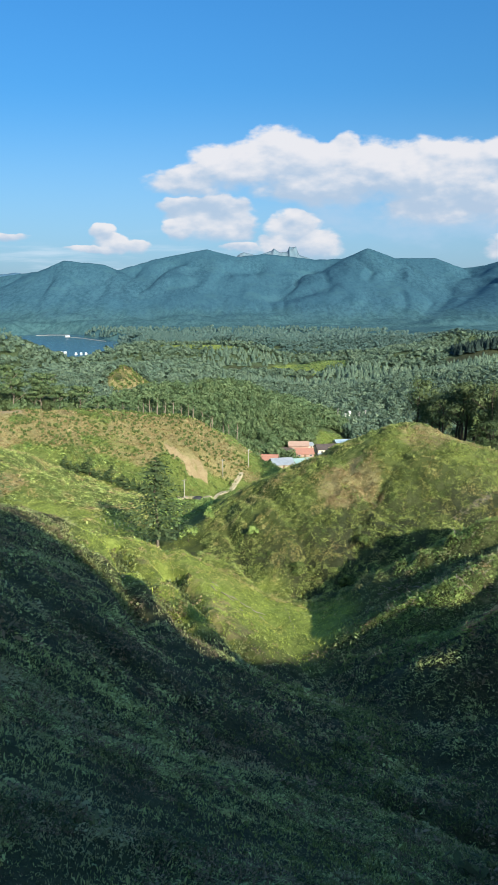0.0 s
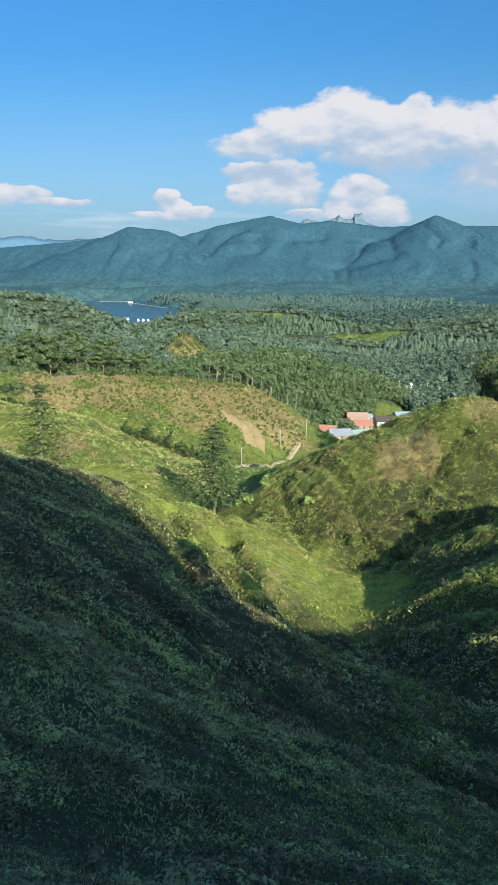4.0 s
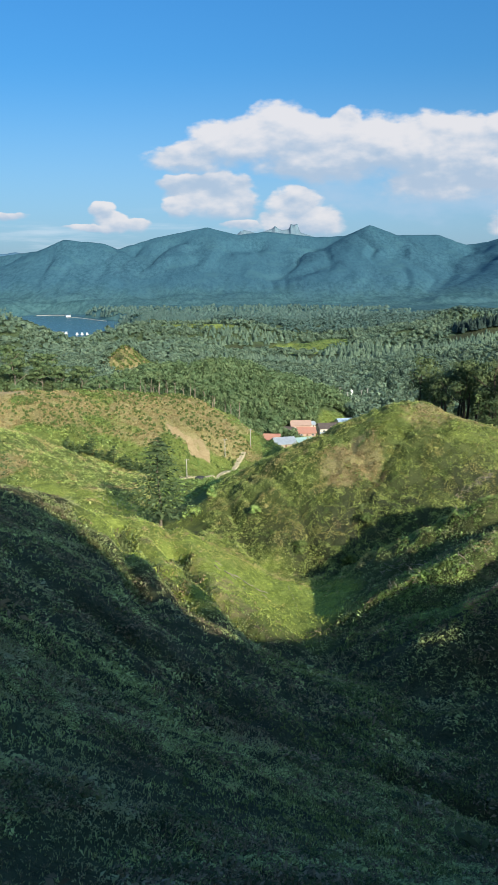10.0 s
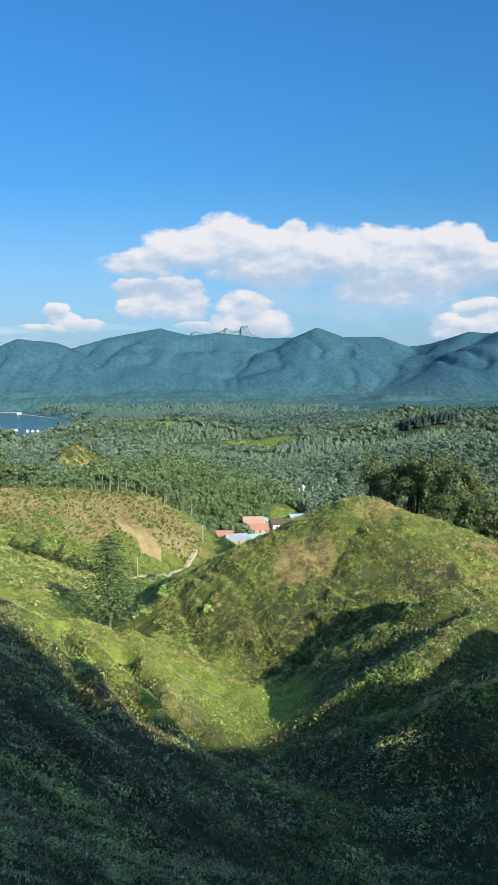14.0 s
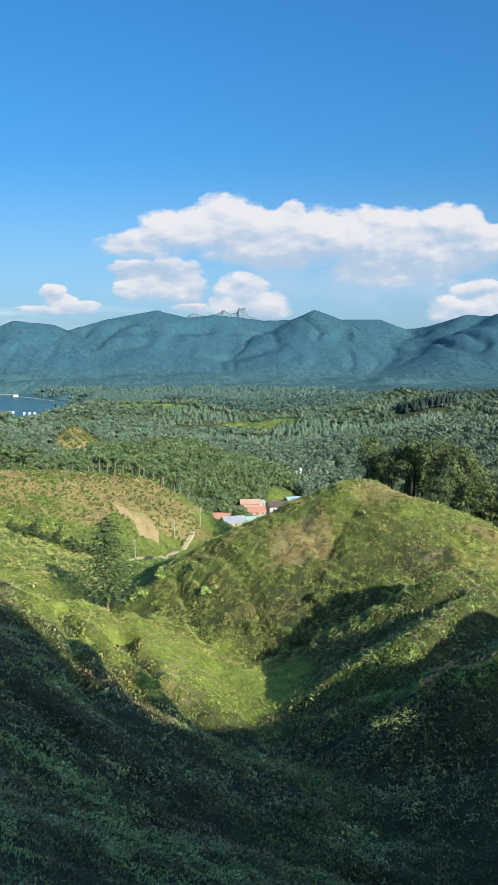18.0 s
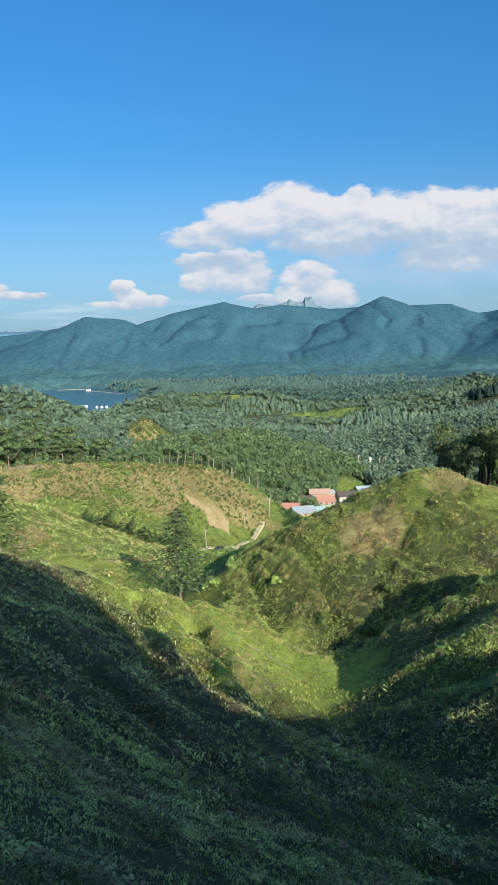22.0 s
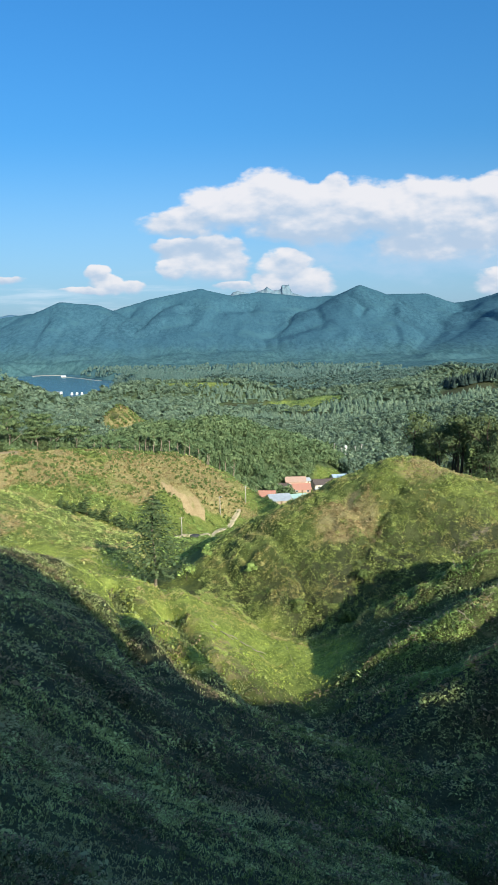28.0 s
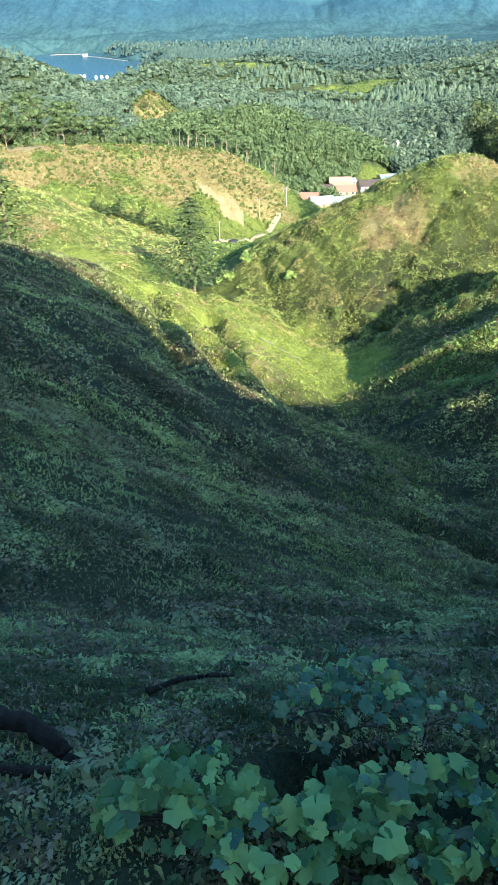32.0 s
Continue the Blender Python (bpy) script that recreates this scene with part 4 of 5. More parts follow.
for line in BANKS:
    for (x0, y0, _), (x1, y1, _) in zip(line, line[1:]):
        f = rng.random(210)
        bx_.append(x0 + (x1 - x0) * f + rng.normal(0, 2.2, 210))
        by_.append(y0 + (y1 - y0) * f + rng.normal(0, 2.2, 210))
mixed("bank_growth", np.concatenate(bx_), np.concatenate(by_), 0.50, 20, ((0.45, M_DEEP, "dark green growth over brushy banks on the slope"), (0.40, M_LUSH, "fresh green growth over brushy banks on the slope"), (0.15, M_DRY, "dry stalks over brushy banks on the slope")), "growth", 0.27, 87)
x, y = rng.uniform(-146, -88, 3600), rng.uniform(645, 712, 3600)
keep = (dry_zone(x, y) > 0.4) & (clay_zone(x, y) < 0.4) & (x < -60)
tufts("cone_growth", x[keep], y[keep], 0.8, 4, M_DRY, "dry tan growth on the cleared cone-shaped hill", "scrub", lean=1.1)
x, y = scatter(30000, 1060, 1420, 0.5)
keep = (meadow_zone(x, y) > 0.35) & (forest_zone(x, y) < 0.4)
tufts("far_meadow", x[keep], y[keep], 1.6, 3, M_FIELD, "green open field between far woods", "field", lean=1.1, width=0.6)
x, y = rng.uniform(-8, 80, 5200), rng.uniform(112, 168, 5200)
keep = (ridge(x, y, MOUND, 0.62, 9) > 44) & (dry_zone(x, y) < 0.5) & (fbm(x, y, 8, 3, 79) + 0.25 * rng.random(len(x)) > 0.08)
clumps("mound_bushes", x[keep], y[keep], 0.5, 18, M_SAPLING, "low dark green bushes dotted over the mound", "bushes", 0.20)
# dark brush deepens the crease, its shade put into the leaf colour
x, y = 33 - 13.5 * rng.random(260) + rng.normal(0, 0.5, 260), np.zeros(260)
y = np.interp(x, [19.5, 20.6, 24, 29, 33], [128, 130, 135, 141.7, 147]) + rng.normal(0, 0.4, 260)
clumps("crease_shade_brush", x, y, 0.5, 16, M_SHADE_BRUSH, "brush toned dark as shade in a crease down the mound", "brush", 0.34)


# ---------------------------------------------------------------- single trees
def gz(x, y):
    return float(height(np.array([x]), np.array([y]))[0])


def tube(points, radii, sides=7):
    """A tapered limb along points."""
    bm = bmesh.new()
    rows = []
    for i, (p, rad) in enumerate(zip(points, radii)):
        p = Vector(p)
        d = (Vector(points[min(i + 1, len(points) - 1)]) - Vector(points[max(i - 1, 0)])).normalized()
        a = d.orthogonal().normalized()
        b = d.cross(a)
        rows.append([bm.verts.new(p + (a * math.cos(k * 2 * math.pi / sides) + b * math.sin(k * 2 * math.pi / sides)) * rad) for k in range(sides)])
    for r0, r1 in zip(rows, rows[1:]):
        for k in range(sides):
            bm.faces.new((r0[k], r0[(k + 1) % sides], r1[(k + 1) % sides], r1[k]))
    bm.faces.new(rows[-1])
    bm.faces.new(rows[0][::-1])
    bmesh.ops.recalc_face_normals(bm, faces=bm.faces)
    for f in bm.faces:
        f.smooth = True
    return bm


def thing(name, x, y, z, label, category, group="", turn=0.0):
    ob = new(name)
    ob.matrix_world = pose(x, y, z, 0, 0, turn)
    return tagged(ob, label, category, group)


def bent(tall, lean, g, n=5):
    return [(lean * tall * (i / n) ** 1.5 + g.normal(0, 0.012) * tall * (i > 0), g.normal(0, 0.012) * tall * (i > 0), tall * i / n - 0.4 * (i == 0)) for i in range(n + 1)]


def needle_crown(g, tall, radius, bare, droop=0.25, whorls=22, per=7, bits=6, gaps=0.15, blade=0.5):
    """Whorls of boughs, each a row of drooping needle sprays."""
    q = []
    for w_ in range(whorls):
        t = w_ / (whorls - 1)
        z0 = tall * (bare + (1 - bare) * t)
        reach = radius * (1 - t) ** 0.62 * min(1.0, 0.55 + 2.2 * t) * g.uniform(0.75, 1.15) + 0.25
        for b in range(per):
            if g.random() < gaps:
                continue
            a = g.uniform(0, 2 * math.pi)
            ln = reach * g.uniform(0.75, 1.2)
            d = np.array([math.cos(a), math.sin(a), 0.0])
            sd = np.array([-d[1], d[0], 0.0])
            for i in range(bits):
                f = ((i + g.uniform(0.2, 0.9)) / bits) ** 0.75
                c = d * ln * f + np.array([0, 0, z0 + ln * (0.22 * f - droop * f * f)]) + sd * g.normal(0, 0.12) * ln
                s = blade * g.uniform(0.6, 1.3) * (1.1 - 0.4 * f)
                dd = d * g.uniform(0.6, 1.0) + sd * g.normal(0, 0.5)
                up = np.array([0, 0, g.uniform(-0.75, 0.1)])
                cross = sd * s * g.uniform(0.35, 0.6) + np.array([0, 0, g.normal(0, 0.16) * s])
                q += [c - dd * s * 0.6, c + cross, c + (dd + up) * s, c - cross]
    v = np.array(q)
    return v, np.arange(len(v)).reshape(-1, 4)


def leaf_crown(g, tall, radius, bare, count, lobes, size, flat=0.8):
    """A broad crown: leaf clumps gathered round several lobes, with gaps between."""
    c = g.normal(0, 1, (lobes, 3))
    c = c / np.linalg.norm(c, axis=1)[:, None] * np.array([radius * 0.62, radius * 0.62, tall * (1 - bare) * 0.33])
    c[:, 2] += tall * (bare + (1 - bare) * 0.5)
    c[0] = (0, 0, tall * 0.82)
    w_ = g.integers(0, lobes, count)
    lr = radius * g.uniform(0.34, 0.6, lobes)
    d = g.normal(0, 1, (count, 3))
    d /= np.linalg.norm(d, axis=1)[:, None]
    d[:, 2] = np.where(g.random(count) < 0.7, np.abs(d[:, 2]), d[:, 2])
    p = c[w_] + d * lr[w_][:, None] * np.array([1, 1, flat]) * g.uniform(0.6, 1.08, (count, 1))
    t1 = np.cross(d, g.normal(0, 1, (count, 3)))
    t1 /= np.linalg.norm(t1, axis=1)[:, None] + 1e-6
    t2 = np.cross(d + g.normal(0, 0.5, (count, 3)), t1)
    s = size * g.uniform(0.5, 1.4, (count, 1))
    v = np.stack([p + t1 * s, p + t2 * s * 0.6, p - t1 * s, p - t2 * s * 0.6], 1).reshape(-1, 3)
    return v, np.arange(count * 4).reshape(-1, 4)


def conifer(name, x, y, tall, radius, bare, seed, label, group="", mat=M_NEEDLE, bark=M_BARK, whorls=22, per=7, blade=0.5, trunk_r=0.02, lean=0.0, gaps=0.15, category="tree"):
    g = np.random.default_rng(seed)
    ob = thing(name, x, y, gz(x, y), label, category, group)
    pts = bent(tall, lean, g)
    part("trunk", tube(pts, [tall * trunk_r * (1.05 - 0.9 * i / 5) for i in range(6)]), bark, ob)
    v, f = needle_crown(g, tall, radius, bare, whorls=whorls, per=per, blade=blade, gaps=gaps)
    v[:, 0] += lean * tall * np.clip(v[:, 2] / tall, 0, 1) ** 1.5
    part("crown", mesh_np("crown", v, f, mat, False), mat, ob)
    return ob


def broadleaf(name, x, y, tall, radius, bare, seed, label, group="", mat=M_WOOD_A, bark=M_BARK, count=900, lobes=9, size=0.33, flat=0.8, lean=0.0, limbs=4, category="tree"):
    g = np.random.default_rng(seed)
    ob = thing(name, x, y, gz(x, y), label, category, group)
    pts = bent(tall * 0.85, lean, g)
    part("trunk", tube(pts, [tall * 0.022 * (1.05 - 0.85 * i / 5) for i in range(6)]), bark, ob)
    for k in range(limbs):
        a, t = g.uniform(0, 2 * math.pi), g.uniform(max(0.25, bare * 0.9), 0.7)
        p0 = Vector((lean * tall * t ** 1.5, 0, tall * 0.85 * t))
        ln = radius * g.uniform(0.6, 0.95)
        d = Vector((math.cos(a), math.sin(a), 0))
        part("limb", tube([p0, p0 + d * ln * 0.5 + Vector((0, 0, ln * 0.35)), p0 + d * ln + Vector((0, 0, ln * 0.75))], [tall * 0.010, tall * 0.007, tall * 0.003], 5), bark, ob)
    v, f = leaf_crown(g, tall, radius, bare, count, lobes, size, flat)
    v[:, 0] += lean * tall * np.clip(v[:, 2] / tall, 0, 1) ** 1.5
    part("crown", mesh_np("crown", v, f, mat, False), mat, ob)
    return ob


def planted(ob, x, y, scale=1.0, turn=0.0):
    return copy_thing(ob, pose(x, y, gz(x, y) - 0.1, 0, 0, turn) @ Matrix.Diagonal((scale, scale, scale, 1)))


# the two tall pines over the meadow
conifer("pine_tree", -20.5, 151.0, 20.5, 10.2, 0.13, 3, "tall dark green pine with layered boughs over the meadow", whorls=19, per=26, blade=0.72, gaps=0.2, trunk_r=0.018, bark=M_BARK_PALE)
conifer("pine_tree", -61.0, 153.5, 22.0, 11.0, 0.10, 4, "broad pale green pine with open boughs on the spur", whorls=18, per=24, blade=0.72, gaps=0.25, mat=M_PINE, bark=M_BARK_PALE)

# unseen trees added on the crest behind, to cast the long shadows across the meadow
for xx, yy, tall, wide in ((34.2, -20.5, 14.5, 2.0), (37.8, -11.5, 13.0, 1.8)):
    broadleaf("crest_shadow_tree", xx, yy, tall, wide, 0.06, int(xx), "unseen slim leafy tree on the crest, placed for its shadow", "trees on the crest", M_WOOD_D, M_BARK, 2200, 13, 0.30, 1.0)

# young pines in a row below the cleared hill
g = np.random.default_rng(12)
young = [conifer("young_pine", -69 + 2.2 * i, 259.0 + g.uniform(-2, 2), 4.6 + g.uniform(-0.6, 1.2), 1.7, 0.1, 30 + i, "small dark young pine in a row below the cleared hill", "row of young pines", whorls=11, per=6, blade=0.6) for i in range(4)]
for i in range(14):
    xx = -60 + 2.1 * i
    planted(young[i % 4], xx, 256.0 - 0.12 * i + g.uniform(-2.5, 2.5), g.uniform(0.75, 1.3), g.uniform(0, 360))

# umbrella-shaped red pines on the crest
reds = [broadleaf("red_pine", -118 + 9 * k, 352 + 3 * k, 11.5 + k, 5.2, 0.5, 60 + k, "red pine with flat green pads of needles on the crest", "red pines on the crest", M_NEEDLE, M_BARK_PALE, 1000, 10, 0.40, 0.40, 0.06) for k in range(3)]
for k, (xx, yy) in enumerate(((-132, 346), (-145, 352), (-124, 366), (-138, 371), (-110, 372), (-158, 340), (-98, 362), (-152, 372), (-126, 334), (-168, 352), (-106, 356), (-116, 344), (-142, 338), (-90, 372))):
    planted(reds[k % 3], xx, yy, g.uniform(1.1, 1.6), g.uniform(0, 360))
for k, (xx, yy) in enumerate(((-103, 240), (-110, 246), (-98, 248), (-116, 238))):
    planted(reds[k % 3], xx, yy, g.uniform(0.75, 0.95), g.uniform(0, 360))

under = [broadleaf("crest_shrub", -112 + 8 * k, 346.0 + 3 * k, 5.5, 3.6, 0.05, 70 + k, "dark leafy shrub under the red pines", "shrubs under the red pines", M_WOOD_D, M_BARK, 520, 8, 0.36, 0.8, 0.0, 2, "shrub") for k in range(2)]
for k in range(30):
    planted(under[k % 2], -162 + 2.6 * k + g.uniform(-1.5, 1.5), 345 + 0.35 * k + g.uniform(-8, 5), g.uniform(0.8, 1.4), g.uniform(0, 360))

# tall bare-stemmed pines along the back edge of the cleared hill
edge = [broadleaf("edge_pine", -50 + 4 * k, 350.0, 11.5, 2.6, 0.5, 80 + k, "slim pine with a bare pale trunk at the wood's edge", "pines along the cleared hill", M_WOOD_A, M_BARK_PALE, 420, 6, 0.40, 0.8, 0.03, 2) for k in range(4)]
for k in range(24):
    f = k / 23
    planted(edge[k % 4], -78 + 82 * f + g.uniform(-1.5, 1.5), 352 + 4 * math.sin(f * 3) - 6 * f + g.uniform(-2, 3), g.uniform(0.8, 1.2), g.uniform(0, 360))

# wood behind the mound
behind_mound = [broadleaf("broadleaf_tree", 62 + 5 * k, 176.0 + 6 * k, 12.5 + k, 4.4, 0.22, 100 + k, "leafy dark green tree at the edge of the wood", "trees behind the mound", M_WOOD_D, M_BARK, 1800, 13, 0.24) for k in range(4)]
spots = [(float(px_), float(py_)) for px_, py_ in zip(g.uniform(58, 175, 420), g.uniform(168, 262, 420))]
spots = [p for p in spots if p[0] > 58 + max(0, 205 - p[1]) * 0.62 and math.degrees(math.atan2(p[0], p[1])) < 34][:120]
for k, (xx, yy) in enumerate(tuple(spots) + ((57, 206), (61, 199), (66, 190), (70, 184), (74, 176), (79, 170), (84, 166), (90, 162), (64, 210), (70, 200), (75, 192), (82, 184), (88, 176), (95, 170), (101, 165), (60, 218), (76, 208), (86, 196), (94, 186), (102, 178), (108, 168), (68, 224), (56, 226), (110, 180))):
    planted(behind_mound[k % 4], xx + g.uniform(-1.5, 1.5), yy + g.uniform(-1.5, 1.5), g.uniform(1.0, 1.5), g.uniform(0, 360))
bare = [conifer("thin_pine", 66 + 2 * k, 168.0 + k, 10.5, 1.8, 0.55, 120 + k, "thin pine with a long bare pale trunk", "thin pines at the wood's edge", M_PINE, M_BARK_PALE, 9, 6, 0.6, 0.012, 0.05) for k in range(2)]
for xx, yy in ((70.5, 163), (58.5, 178), (72.5, 160.5), (80, 156)):
    planted(bare[int(xx) % 2], xx, yy, g.uniform(0.85, 1.1), g.uniform(0, 360))

# shrubs along the foot of the wood behind the mound
low = [broadleaf("wood_shrub", 60 + 4 * q, 166.0 - 2 * q, 3.4, 2.3, 0.05, 130 + q, "dark leafy shrub along the foot of the wood", "shrubs below the wood", M_WOOD_D, M_BARK, 420, 7, 0.34, 0.9, 0.0, 2, "shrub") for q in range(2)]
for q in range(56):
    f = q / 55
    planted(low[q % 2], 54 + 52 * f + g.uniform(-2, 2), 178 - 32 * f + 8 * f * f + g.uniform(-1, 14), g.uniform(0.8, 1.5), g.uniform(0, 360))

# bushes
for k, (xx, yy, s, lab) in enumerate(((9.0, 125.5, 2.3, "low round green bush beside the ditch"), (17.5, 119.5, 2.0, "scruffy olive bush at the foot of the mound"), (21.5, 127.0, 2.6, "dense green bush in the fold of the mound"),
                                      (-13.5, 150.0, 3.2, "fresh green bush beside the tall pine"), (-9.0, 158.0, 2.8, "fresh green bush on the valley floor"), (0.8, 138.5, 1.8, "dark bush under a bank"), (-24.5, 145.0, 1.8, "fresh green bush at the foot of the tall pine"))):
    broadleaf("bush", xx, yy, s, s * 0.75, 0.05, 140 + k, lab, "", M_LUSH if k > 2 else M_SAPLING, M_BARK, 420, 7, 0.20, 0.8, 0.0, 2, "bush")

# ---------------------------------------------------------------- village, poles, lake things
M_WALL = plain_material("plaster_wall", (0.72, 0.68, 0.60), (0.58, 0.54, 0.47), 1.2, 0.85)
M_WALL_B = plain_material("salmon_wall", (0.56, 0.38, 0.31), (0.46, 0.32, 0.26), 1.2, 0.85)
M_WALL_TAN = plain_material("tan_wall", (0.50, 0.43, 0.33), (0.40, 0.34, 0.26), 1.2, 0.85)
M_ROOF_TEAL = plain_material("teal_metal_roof", (0.42, 0.60, 0.56), (0.34, 0.50, 0.48), 0.6, 0.5, 0.1)
M_ROOF_GREY = plain_material("pale_metal_roof", (0.46, 0.52, 0.58), (0.36, 0.41, 0.47), 0.6, 0.45, 0.2)
M_ROOF_SALMON = plain_material("salmon_tile_roof", (0.52, 0.36, 0.29), (0.44, 0.31, 0.26), 0.8, 0.7)
M_ROOF_RED = plain_material("red_tile_roof", (0.50, 0.24, 0.18), (0.42, 0.23, 0.18), 0.8, 0.7)
M_ROOF_DARK = plain_material("dark_tile_roof", (0.09, 0.075, 0.07), (0.15, 0.12, 0.11), 0.8, 0.7)
M_ROOF_BLUE = plain_material("blue_metal_roof", (0.34, 0.47, 0.62), (0.42, 0.52, 0.62), 0.6, 0.6, 0.0)
M_GLASS = plain_material("window_glass", (0.05, 0.06, 0.07), (0.08, 0.09, 0.10), 2.0, 0.15)
M_DOOR = plain_material("door_paint", (0.25, 0.17, 0.11), (0.18, 0.12, 0.08), 2.0, 0.6)
M_CONCRETE = plain_material("concrete", (0.55, 0.53, 0.49), (0.42, 0.40, 0.37), 1.0, 0.85)
M_WHITE = plain_material("white_paint", (0.80, 0.80, 0.78), (0.70, 0.70, 0.68), 1.0, 0.5)
M_STEEL = plain_material("grey_steel", (0.42, 0.43, 0.44), (0.33, 0.34, 0.35), 2.0, 0.45, 0.6)
M_DEAD = plain_material("bleached_wood", (0.46, 0.41, 0.34), (0.30, 0.26, 0.21), 4.0, 0.85, 0, 0.02)
M_DEAD_RED = plain_material("dry_brush_wood", (0.42, 0.27, 0.20), (0.30, 0.20, 0.14), 4.0, 0.85, 0, 0.02)
M_TARP = plain_material("dark_tarpaulin", (0.035, 0.04, 0.045), (0.06, 0.065, 0.07), 2.0, 0.5)
# granite tinted blue, with distance haze put into its colour
M_ROCK = plain_material("hazed_granite", (0.17, 0.25, 0.31), (0.11, 0.18, 0.24), 0.02, 0.95)
M_SAND = plain_material("lake_sand", (0.44, 0.42, 0.38), (0.34, 0.33, 0.30), 0.05, 0.95)


def box(sx, sy, sz, at=(0, 0, 0), bevel=0.0):
    bm = bmesh.new()
    bmesh.ops.create_cube(bm, size=1.0)
    bmesh.ops.scale(bm, vec=(sx, sy, sz), verts=bm.verts)
    if bevel:
        bmesh.ops.bevel(bm, geom=bm.edges[:], offset=bevel, segments=2, affect="EDGES")
    bmesh.ops.translate(bm, vec=at, verts=bm.verts)
    return bm


def slab(corners, thick):
    """A sheet of four corners with thickness."""
    bm = bmesh.new()
    c = [Vector(p) for p in corners]
    n = (c[1] - c[0]).cross(c[3] - c[0]).normalized() * thick
    lo, hi = [bm.verts.new(p) for p in c], [bm.verts.new(p + n) for p in c]
    bm.faces.new(lo[::-1])
    bm.faces.new(hi)
    for i in range(4):
        bm.faces.new((lo[i], lo[(i + 1) % 4], hi[(i + 1) % 4], hi[i]))
    bmesh.ops.recalc_face_normals(bm, faces=bm.faces)
    return bm


def house(x, y, turn, w_, d_, h_, pitch, roof, wall, label, windows=3, z=None):
    ob = thing("house", x, y, (gz(x, y) if z is None else z) - 0.3, label, "house", "", turn)
    top = h_ + pitch
    bm = bmesh.new()
    prof = [(-d_ / 2, 0), (d_ / 2, 0), (d_ / 2, h_), (0, top), (-d_ / 2, h_)]
    a = [bm.verts.new((-w_ / 2, p, q)) for p, q in prof]
    b = [bm.verts.new((w_ / 2, p, q)) for p, q in prof]
    bm.faces.new(a[::-1])
    bm.faces.new(b)
    for i in range(5):
        bm.faces.new((a[i], a[(i + 1) % 5], b[(i + 1) % 5], b[i]))
    bmesh.ops.recalc_face_normals(bm, faces=bm.faces)
    part("wall", bm, wall, ob)
    e = 0.6
    k = pitch / (d_ / 2)
    for s in (-1, 1):
        lowz = h_ - e * k + 0.06
        part("roof_slope", slab([(-w_ / 2 - e, s * (d_ / 2 + e), lowz), (w_ / 2 + e, s * (d_ / 2 + e), lowz), (w_ / 2 + e, 0, top + 0.06), (-w_ / 2 - e, 0, top + 0.06)], 0.14 if s < 0 else -0.14), roof, ob)
    part("ridge_cap", box(w_ + 1.2, 0.4, 0.18, (0, 0, top + 0.2), 0.05), roof, ob)
    for i in range(windows):
        xx = -w_ / 2 + w_ * (i + 0.5) / windows
        if i == windows // 2:
            part("door", box(1.0, 0.12, 2.0, (xx, -d_ / 2 - 0.03, 1.3)), M_DOOR, ob)
            continue
        win = part("window", box(1.5, 0.10, 1.2, (xx, -d_ / 2 - 0.02, 1.75)), M_WHITE, ob)
        part("pane", box(1.3, 0.06, 1.0, (xx, -d_ / 2 - 0.06, 1.75)), M_GLASS, win)
    for s in (-1, 1):
        win = part("window", box(0.10, 1.3, 1.1, (s * (w_ / 2 + 0.02), 0.0, 1.8)), M_WHITE, ob)
        part("pane", box(0.06, 1.1, 0.9, (s * (w_ / 2 + 0.06), 0.0, 1.8)), M_GLASS, win)
    return ob


house(16.5, 352.0, 14, 10.5, 10.0, 2.3, 2.3, M_ROOF_GREY, M_WALL_TAN, "low house with a broad pale grey metal roof", z=gz(17, 352) + 0.8)
house(27.0, 357.0, 18, 8.0, 7.5, 2.2, 1.5, M_ROOF_TEAL, M_WALL_TAN, "annex with a pale teal metal roof", 2, z=gz(28, 358) + 0.6)
house(10.5, 363.0, -8, 9.0, 7.5, 3.0, 2.2, M_ROOF_RED, M_WALL, "house with an orange-red tile roof", z=gz(10.5, 364) + 1.0)
house(32.0, 403.0, 6, 10.0, 9.0, 2.8, 2.4, M_ROOF_RED, M_WALL_B, "salmon-walled house with an orange-red tile roof")
house(30.0, 419.0, 0, 11.5, 8.0, 3.8, 2.0, M_ROOF_SALMON, M_WALL_B, "taller house with a faded salmon tile roof")
house(47.0, 413.0, 10, 14.0, 9.0, 3.4, 2.2, M_ROOF_DARK, M_WALL, "white-walled house with a dark tile roof")
house(59.0, 431.0, 14, 11.0, 8.5, 3.2, 2.0, M_ROOF_BLUE, M_WALL, "house with a light blue metal roof")
house(43.5, 399.5, 20, 7.5, 5.5, 2.2, 1.2, M_ROOF_GREY, M_WALL, "low shed with a grey roof before the white house", 2)
house(22.5, 411.0, -14, 5.0, 4.5, 2.2, 1.1, M_ROOF_DARK, M_WALL_TAN, "small tan shed with a dark roof beside the salmon houses", 2)
house(36.0, 427.0, 24, 6.0, 5.0, 2.6, 1.3, M_ROOF_GREY, M_WALL, "small white outbuilding behind the houses", 2)
house(-1.0, 372.0, -20, 5.0, 4.0, 2.0, 0.9, M_ROOF_TEAL, M_WALL, "small pale shed at the edge of the wood", 2)


